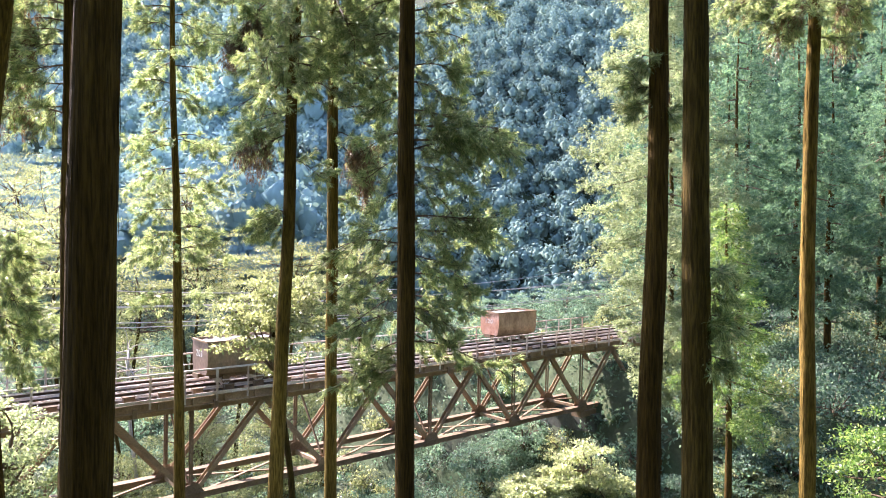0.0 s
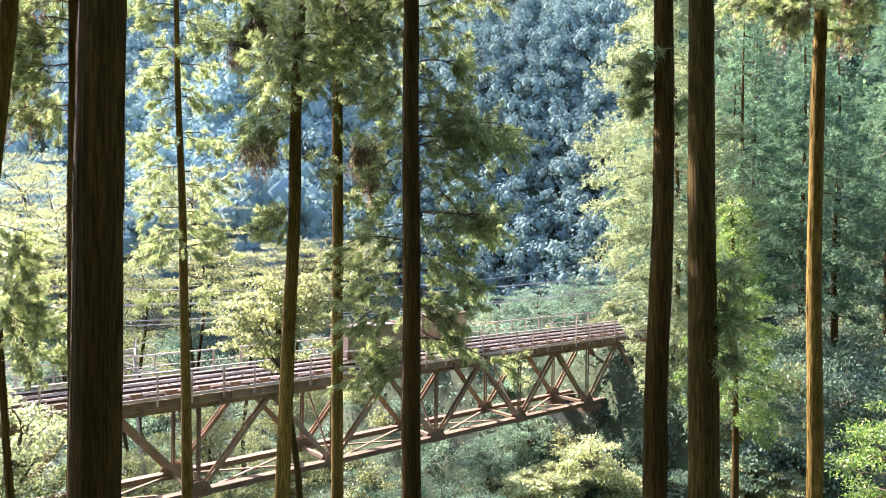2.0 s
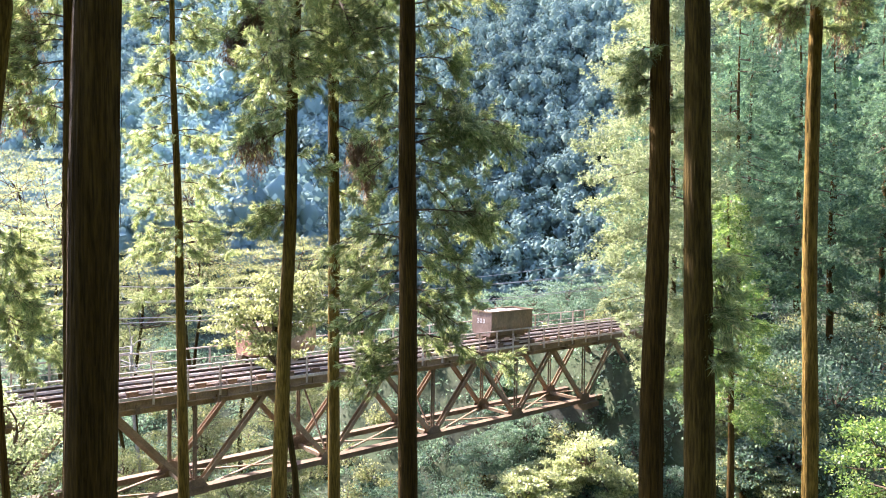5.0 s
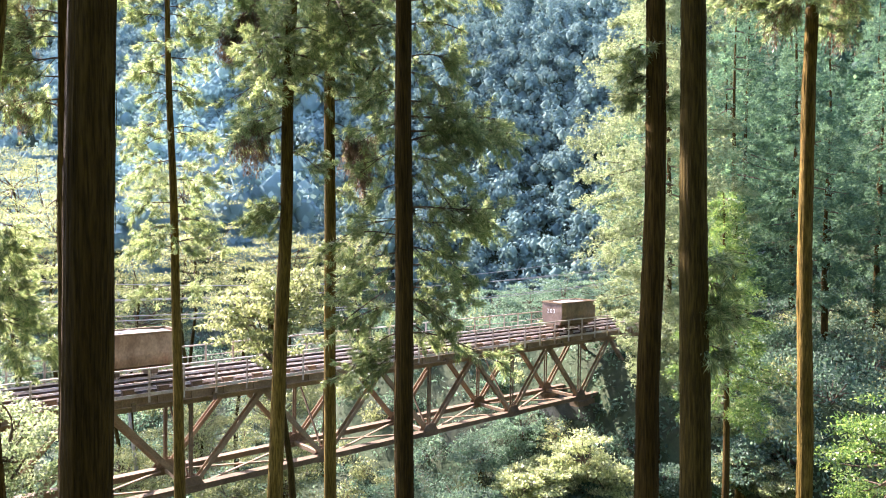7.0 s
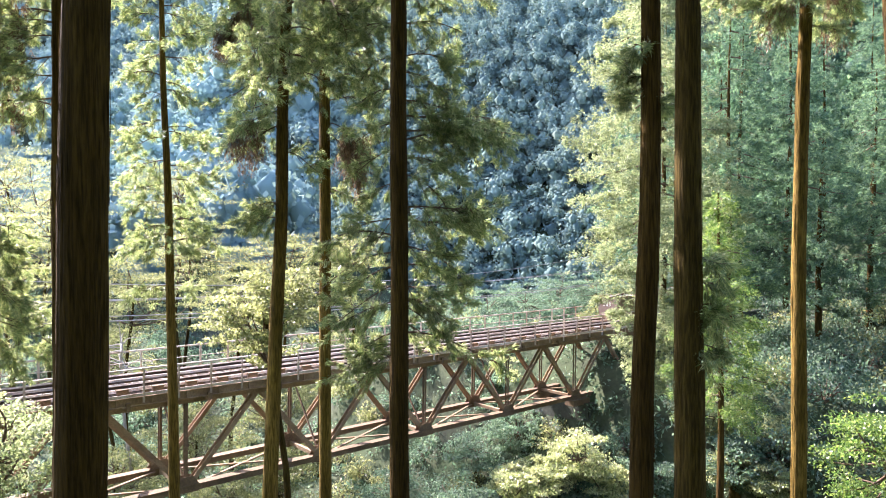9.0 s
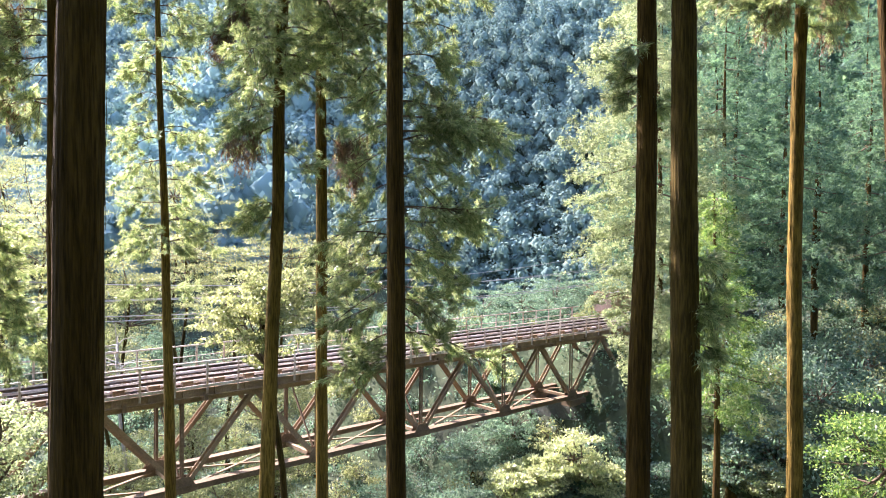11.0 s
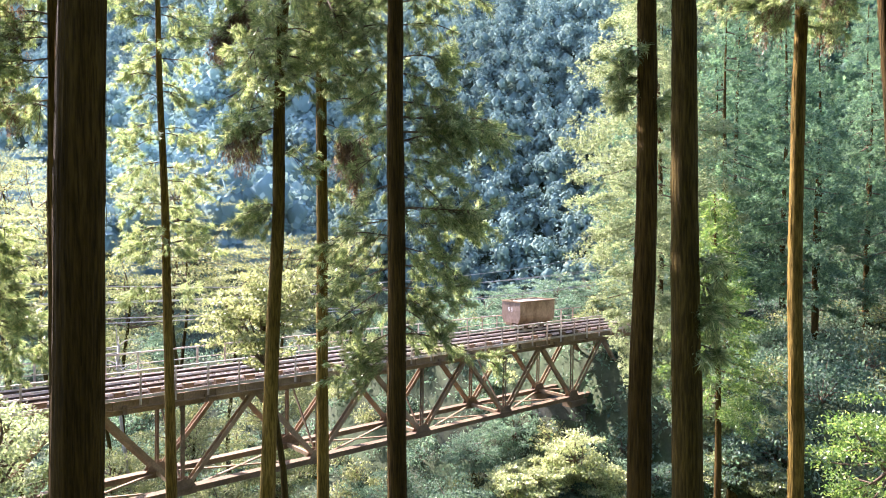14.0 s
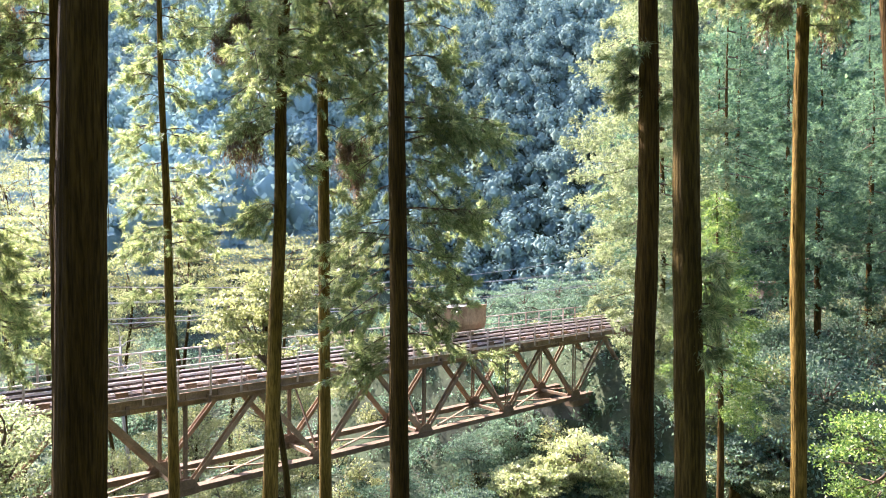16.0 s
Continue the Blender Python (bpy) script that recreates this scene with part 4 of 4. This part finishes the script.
# ---- trees across the valley ----
def far_cedar(label, x, y, top, radius, low, seed, mat=CEDAR_MID, outline=None, boughs=3.3, blade=0.2, fine=0.042, spots=58, puff=0.85):
    """A cedar with tiers of drooping boughs from height low to top above its foot; outline gives (height, reach) pairs."""
    tree = thing("cedar_tree", label, "tree", "cedars on the opposite bank")
    rng = np.random.default_rng(seed)
    g = float(height(x, y))
    tree.location = (x, y, g)
    z = np.linspace(-0.4, top, 14)
    child("trunk", to_mesh("trunk", *tube(np.stack([0.1 * np.sin(z * 0.3 + seed), 0 * z, z], -1), np.linspace(0.2, 0.03, 14), 12, 0.02, seed), BARK, True), tree)
    n = int(boughs * (top - low))
    k = np.sort((np.arange(n) + rng.uniform(-0.8, 0.8, n)) / n).clip(0, 1)
    zb = low + (top - low) * k
    if outline:
        reach = np.interp(zb + g, [p for p, _ in outline], [r for _, r in outline])
    else:
        reach = radius * (0.2 + 0.8 * np.clip((1 - k) * 1.35, 0, 1) ** 0.75) * (0.7 + 0.3 * ease(0.0, 0.15, k))
    reach = reach * rng.uniform(0.62, 1.08, n)
    a = np.arange(n) * 2.4 + rng.uniform(-0.6, 0.6, n)
    bs, ws = [], []
    for i in range(n):
        d = np.array([math.cos(a[i]), math.sin(a[i]), 0.0])
        side = np.array([-d[1], d[0], 0.0])
        drop, lift = rng.uniform(0.25, 0.5), rng.uniform(0.1, 0.25)

        def along(u):
            return np.array([0, 0, zb[i]]) + d * (u * reach[i])[:, None] + np.array([0, 0, 1.0]) * (reach[i] * (lift * u ** 3 - drop * u ** 1.4))[:, None]
        if i % 3 == 0:
            child("limb", to_mesh("limb", *tube(along(np.linspace(0, 0.95, 5)), np.linspace(0.045, 0.012, 5), 5), TWIG, True), tree)
        m = int(spots * (0.35 + 0.65 * reach[i] / max(radius, 0.1)))
        u = rng.uniform(0.2, 1.0, m) ** 0.7
        around = unit(rng.normal(0, 1, (m, 3))) * rng.uniform(0.3, 1.0, (m, 1)) * np.array([1, 1, 0.95])
        swell = puff * rng.uniform(0.6, 1.25) * (0.65 + 0.35 * np.sin(u * 6 + i)) * (1.1 - 0.25 * u)
        b = along(u) + around * swell[:, None]
        off = around @ side
        bs.append(b)
        ws.append(unit(d[None] * 0.7 + side[None] * (np.sign(off) * 0.5)[:, None] + around * 0.6 + rng.normal(0, 0.3, (m, 3)) - np.array([0, 0, 0.2])))
    bs, ws = np.concatenate(bs), np.concatenate(ws)
    child("crown", to_mesh("crown", *tufts(bs, ws, 11, blade, fine, rng, 0.55, 0.1, 0.05), mat), tree)
    return tree


def broad_tree(label, x, y, crown_z, rx, rz, seed, mat=BROAD, lsize=0.19, group="broadleaf trees by the bridge", n=70, per=88):
    """A broadleaf tree: bent trunk, limbs, and flat tiers of leaves."""
    tree = thing("broadleaf_tree", label, "tree", group)
    rng = np.random.default_rng(seed)
    g = float(height(x, y))
    tree.location = (x, y, g)
    top = crown_z - g
    z = np.linspace(-0.3, top, 9)
    bend = np.stack([0.25 * np.sin(z * 0.5 + seed), 0.25 * np.cos(z * 0.4 + seed) - 0.2, z], -1)
    child("trunk", to_mesh("trunk", *tube(bend, np.linspace(0.16, 0.06, 9), 9, 0.03, seed), BARK_MOSS, True), tree)
    d = unit(rng.normal(0, 1, (n, 3)))
    c = np.array([bend[-1, 0], bend[-1, 1], top]) + d * np.array([rx, rx, rz]) * (rng.random((n, 1)) ** 0.45)
    for i in range(0, n, 3):
        s = bend[rng.integers(7, 9)]
        mid = (s * 0.5 + c[i] * 0.5) + rng.normal(0, 0.12 * rx, 3)
        k = np.linspace(0, 1, 6)[:, None]
        child("limb", to_mesh("limb", *tube((1 - k) ** 2 * s + 2 * k * (1 - k) * mid + k * k * c[i], np.linspace(0.045, 0.01, 6), 5), TWIG, True), tree)
    r = rng.uniform(0.18, 0.4, (n, 1)) * rx * np.array([[1, 1, 0.14]])
    child("crown", to_mesh("crown", *clumps(c, r, per, lsize, lsize * 0.5, rng, 0.25, 0.2), mat), tree)
    return tree


def shrub_template(seed, r, mat, lsize, n=24, per=42):
    sh = thing("shrub", "dense green shrub on the valley floor", "shrub", "valley shrubs")
    rng = np.random.default_rng(seed)
    d = unit(rng.normal(0, 1, (n, 3)))
    d[:, 2] = np.abs(d[:, 2])
    c = d * np.array([r, r, r * 0.8]) * (0.35 + 0.6 * rng.random((n, 1)))
    wood = [tube(np.stack([[0, 0, -0.3], p * 0.5 + [0, 0, 0.1], p]), (0.04, 0.025, 0.01), 4) for p in c[::2]]
    child("stem", to_mesh("stem", *joined(wood), TWIG, True), sh)
    child("foliage", to_mesh("foliage", *clumps(c, r * 0.33 * np.array([[1, 1, 0.7]]), per, lsize, lsize * 0.55, rng, 0.1, 0.3), mat), sh)
    return sh


# lime leaf colour on this cedar stands in for sun on its sprays
far_cedar("young cedar with sprays coloured bright yellow-green as if sunlit", 9.9, 24.5, 17.5, 1.9, 9.5, 43, LIME, None, 10, 0.16, 0.024, 46, 0.42)
far_cedar("tall cedar with a sunlit pale green crown beside the bridge end", 9.9, 32.2, 25, 3.85, 3.5, 41, CEDAR_PALE_SUNLIT,
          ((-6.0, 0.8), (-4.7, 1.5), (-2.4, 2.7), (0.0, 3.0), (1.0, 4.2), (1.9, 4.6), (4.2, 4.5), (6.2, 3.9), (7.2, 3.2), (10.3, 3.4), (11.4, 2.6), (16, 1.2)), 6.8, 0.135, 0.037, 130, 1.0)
for i, (x, y, top, r, low) in enumerate((
        (13.2, 41, 22, 3.4, 5), (15.2, 36.5, 18, 3.0, 4), (19.0, 44, 21, 3.3, 5), (18.2, 35, 15, 2.7, 3.5), (24.5, 49, 24, 3.5, 6), (22.5, 41, 18, 3.0, 4.5),
        (23.5, 35.5, 17, 2.8, 3), (29.5, 45, 20, 3.2, 4), (28.0, 38, 17, 3.0, 4), (17.5, 54, 25, 3.6, 4), (24.0, 60, 24, 3.8, 4), (31.5, 62, 24, 3.8, 4),
        (34.0, 55, 22, 3.5, 4), (39.0, 60, 22, 3.6, 4), (37.0, 46, 20, 3.4, 4), (16.3, 40.5, 16, 2.8, 2.5), (20.8, 38.0, 13, 2.6, 2.5), (25.8, 41.5, 15, 2.8, 2.5), (13.6, 46.5, 24, 3.4, 4), (21.2, 51.5, 23, 3.4, 4), (27.6, 54.0, 23, 3.5, 4), (30.0, 70, 23, 4.2, 2), (36.5, 70, 23, 4.2, 2), (43.0, 68, 22, 4.2, 2), (23.5, 68, 24, 4.2, 2))):
    far_cedar("cedar with drooping green sprays on the shaded bank, blued for haze", x, y, top, r, low, 50 + i)

for i, (x, y, cz, rx, rz) in enumerate((
        (-22.0, 37, 0.2, 3.4, 2.6), (-23.5, 43, 3.0, 3.6, 3.0), (-16.5, 38, -2.2, 3.4, 2.4), (-15.5, 44, -0.5, 3.6, 2.4), (-11.8, 41, -3.0, 3.2, 2.2),
        (-10.5, 48, -1.0, 3.6, 2.4), (-7.5, 45, -3.2, 2.8, 2.0), (-6.6, 54, -0.8, 3.2, 1.8), (-18.0, 39, -6.0, 3.0, 2.0), (-11.0, 33, -8.6, 2.6, 1.5), (-13.8, 30.5, -9.4, 2.2, 1.3), (-7.4, 33, -10.4, 2.2, 1.3), (-9.6, 30.5, -10.6, 2.0, 1.2),
        (-8.5, 37, -7.5, 2.8, 1.8), (-27.0, 40, -2.0, 3.4, 3.0), (-30.0, 50, 4.0, 4.0, 3.4), (-20.0, 55, 3.5, 4.2, 2.8))):
    broad_tree("broadleaf tree with bright backlit yellow-green leaves", x, y, cz, rx, rz, 80 + i, BROAD, 0.105, n=78, per=130)
broad_tree("young broadleaf tree with glowing leaves in front of the bridge", -4.65, 20.6, -1.05, 1.5, 1.55, 99, BROAD, 0.12, "", 70, 130)
broad_tree("leafy tree with fine pale green foliage below the slope", -9.1, 14.8, -3.35, 1.7, 1.7, 103, CEDAR_PALE_SUNLIT, 0.085, "", 70, 170)
broad_tree("leafy tree with fine pale green foliage below the slope", -14.8, 24.5, -0.6, 2.0, 1.9, 101, BROAD, 0.12, "", 60, 120)
broad_tree("bushy tree with bright fresh green leaves on the slope", 9.65, 14.6, -3.3, 1.5, 1.45, 102, LIME, 0.085, "", 70, 130)

for i, (x, y, cz, rx, rz, mat) in enumerate(((5.5, 26.5, -7.5, 1.5, 1.2, PALE_SUNLIT_LEAF), (4.4, 26.0, -7.9, 1.0, 0.7, PALE_SUNLIT_LEAF), (2.9, 25.0, -7.9, 1.1, 0.6, PALE_SUNLIT_LEAF), (6.3, 26.2, -8.5, 1.0, 0.7, PALE_SUNLIT_LEAF), (4.6, 38.5, -9.9, 1.8, 1.3, SHRUB), (2.2, 38.0, -11.2, 1.9, 1.3, SHRUB), (6.4, 40.5, -8.9, 1.7, 1.2, SHRUB), (4.2, 34.5, -11.6, 1.9, 1.3, SHRUB), (1.2, 34.0, -12.2, 2.0, 1.4, SHRUB), (-2.0, 36.0, -12.6, 2.2, 1.5, SHRUB),
                                          (3.6, 26.8, -8.0, 1.1, 0.6, PALE_SUNLIT_LEAF), (5.0, 27.6, -9.3, 1.6, 1.2, SHRUB), (6.9, 27.4, -8.9, 1.5, 1.2, SHRUB), (2.6, 28.4, -10.2, 1.6, 1.1, SHRUB), (5.3, 25.2, -8.9, 1.4, 0.8, SHRUB), (3.4, 25.4, -9.6, 1.3, 0.8, SHRUB), (9.6, 30.0, -9.6, 1.6, 1.2, SHRUB), (12.5, 29.0, -8.6, 1.6, 1.3, SHRUB), (15.5, 30.0, -7.6, 1.5, 1.2, SHRUB), (2.8, 41.0, -12.8, 2.6, 2.0, SHRUB), (3.6, 53.0, -5.2, 2.4, 1.8, SHRUB), (6.8, 54.0, -4.8, 2.5, 1.9, SHRUB), (9.8, 55.0, -4.4, 2.5, 2.0, SHRUB), (12.8, 55.5, -4.2, 2.5, 2.0, SHRUB), (5.2, 50.0, -7.0, 2.2, 1.6, SHRUB), (8.6, 51.0, -6.6, 2.2, 1.7, SHRUB),
                                          (5.6, 42.5, -7.7, 1.8, 1.4, PALE_SUNLIT_LEAF), (7.6, 43.5, -7.3, 1.8, 1.4, PALE_SUNLIT_LEAF), (3.6, 42.5, -8.8, 1.9, 1.4, SHRUB), (9.2, 43.0, -8.2, 1.6, 1.3, SHRUB), (12.7, 30.8, -7.2, 1.2, 0.9, PALE_SUNLIT_LEAF), (13.6, 29.8, -7.5, 1.3, 0.8, PALE_SUNLIT_LEAF), (14.6, 28.9, -7.4, 1.1, 0.8, PALE_SUNLIT_LEAF), (12.3, 29.2, -8.8, 1.2, 0.8, PALE_SUNLIT_LEAF), (13.6, 28.3, -8.9, 1.1, 0.7, PALE_SUNLIT_LEAF))):
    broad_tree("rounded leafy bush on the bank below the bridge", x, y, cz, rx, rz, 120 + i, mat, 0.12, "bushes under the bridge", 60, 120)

rng = np.random.default_rng(7)
kinds = [shrub_template(1, 1.8, SHRUB, 0.16, 26, 50), shrub_template(2, 2.4, SHRUB, 0.18, 34, 50), shrub_template(3, 1.4, BROAD, 0.15), shrub_template(4, 2.0, SHRUB, 0.17, 28, 50)]
places = []
while len(places) < 240:
    y = rng.uniform(28, 78)
    x = rng.uniform(-0.62, 0.66) * y
    sx, sy = x - BRIDGE_AT[0], y - BRIDGE_AT[1]
    s, w = sx * UX + sy * UY, -sx * UY + sy * UX
    g = float(height(x, y))
    if -3 < w < 6.5 and g > -8.4:
        continue
    if all((x - a) ** 2 + (y - b) ** 2 > 2.0 for a, b in places):
        places.append((x, y))
        k = len(places) - 1
        m = pose(x, y, g + 0.1, 0, 0, rng.uniform(0, 360))
        if k < 4:
            kinds[k].matrix_basis = m
        else:
            # on the left mostly the lighter leaf colour, standing for sunlit shrubs
            copy_thing(kinds[2 if x < -4 and rng.random() < 0.75 else int(rng.integers(0, 4))], m)

# ---- unseen cedars beside and behind the eye, added to shade the stand ----
def build_shade_canopy():
    rng = np.random.default_rng(33)
    spots = [(x, y) for x in np.arange(-22, 26, 4.2) for y in np.arange(-18, 11, 4.2)]
    for i, (x, y) in enumerate(spots):
        x, y = x + rng.uniform(-1.2, 1.2), y + rng.uniform(-1.2, 1.2)
        in_view = y > 1.5 and abs(x) < 0.75 * y + 1.0
        if in_view or math.hypot(x, y) < 1.6:
            continue
        g = float(height(x, y))
        tree = thing("cedar_tree", "unseen tall cedar with a high crown, added to shade the stand", "tree", "cedars of the stand")
        tree.location = (x, y, g)
        low = max(9.0 - g, 8.0)
        z = np.linspace(-0.3, low + 8, 12)
        child("trunk", to_mesh("trunk", *tube(np.stack([0 * z, 0 * z, z], -1), np.linspace(0.24, 0.04, 12), 10, 0.02, i), BARK, True), tree)
        n = 46
        a, k = rng.uniform(0, 6.283, n), rng.random(n)
        rr = 2.9 * (1 - 0.7 * k) * rng.uniform(0.25, 1.0, n)
        c = np.stack([np.cos(a) * rr, np.sin(a) * rr, low + 8 * k - 0.2 * rr], -1)
        child("crown", to_mesh("crown", *clumps(c, np.array([[1.0, 1.0, 0.5]]), 22, 0.7, 0.3, rng, 0.5, 0.1), CEDAR), tree)


build_shade_canopy()


# ---- undergrowth ----
def build_undergrowth():
    rng = np.random.default_rng(21)
    n = 6500
    y = rng.uniform(9, 85, n)
    x = rng.uniform(-0.68, 0.7, n) * y
    c = np.stack([x, y, height(x, y) + 0.25], -1)
    r = rng.uniform(0.3, 0.8, (n, 1)) * np.array([[1, 1, 0.6]])
    tagged(new("undergrowth", to_mesh("undergrowth", *clumps(c, r, 20, 0.24, 0.12, rng, 0.0, 0.2), SHRUB)), "low leafy undergrowth covering the slopes", "undergrowth", kind="stuff")


build_undergrowth()


def build_dead_tree(x, y, seed):
    tree = thing("dead_tree", "bare pale dead tree with broken branches beside the bridge", "dead tree")
    rng = np.random.default_rng(seed)
    tree.location = (x, y, float(height(x, y)))
    top = -3.6 - tree.location.z
    z = np.linspace(-0.3, top, 8)
    child("trunk", to_mesh("trunk", *tube(np.stack([0.3 * np.sin(z * 0.4), 0 * z, z], -1), np.linspace(0.12, 0.05, 8), 8, 0.03, seed), DEADWOOD, True), tree)
    for k in range(16):
        s = np.array([0.3 * math.sin(top * 0.4), 0, top - rng.uniform(0, 1.6)])
        d = unit(rng.normal(0, 1, 3) * [1.3, 0.6, 0.5] + [0, 0, 0.5])
        ln = rng.uniform(0.8, 2.3)
        q = np.linspace(0, 1, 6)[:, None]
        p = s + d * ln * q + rng.normal(0, 0.06, (6, 3)) * q + np.array([0, 0, -0.3]) * ln * q ** 2
        child("branch", to_mesh("branch", *tube(p, np.linspace(0.035, 0.012, 6), 5), DEADWOOD, True), tree)


build_dead_tree(-13.4, 30.5, 3)


# ---- overhead wires ----
def build_wires():
    for y, low, at, curve in ((4.4, 1.72, -8, 0.0015), (4.6, 1.58, -9, 0.0014), (4.4, 2.45, -11, 0.0012), (4.8, 2.38, -12, 0.0014), (4.4, 2.8, -11, 0.0031)):
        s = np.linspace(-50, 30, 40)
        p = np.stack([s, y + 0 * s, low + curve * (s - at) ** 2], -1)
        ob = new("overhead_wire", to_mesh("overhead_wire", *tube(p, np.full(40, 0.017), 5), WIRE, True))
        ob.matrix_world = LINE
        tagged(ob, "thin sagging wire strung beside the bridge", "wire", "wires beside the bridge")


build_wires()


# ---- the carts' runs ----
def motions():
    def run(s, y):
        return LINE @ Matrix.Translation((s, y, 0.17))

    for cart, start, speed, y in ((cart_out, -18.62, 2.6, 0.9), (cart_back, -3.38, -2.61, 2.5), (cart_next, 36.23, -2.67, 2.5)):
        walk(cart, [(t, run(start + speed * t, y)) for t in (0, 4, 8, 12, 16)])
        for wheel in [o for o in cart.children if o.name.startswith("wheel")]:
            at = Matrix.Translation(wheel.location)
            walk(wheel, [(k / 15, at @ Matrix.Rotation(speed * k / 15 / 0.17, 4, "Y")) for k in range(241)])


motions()
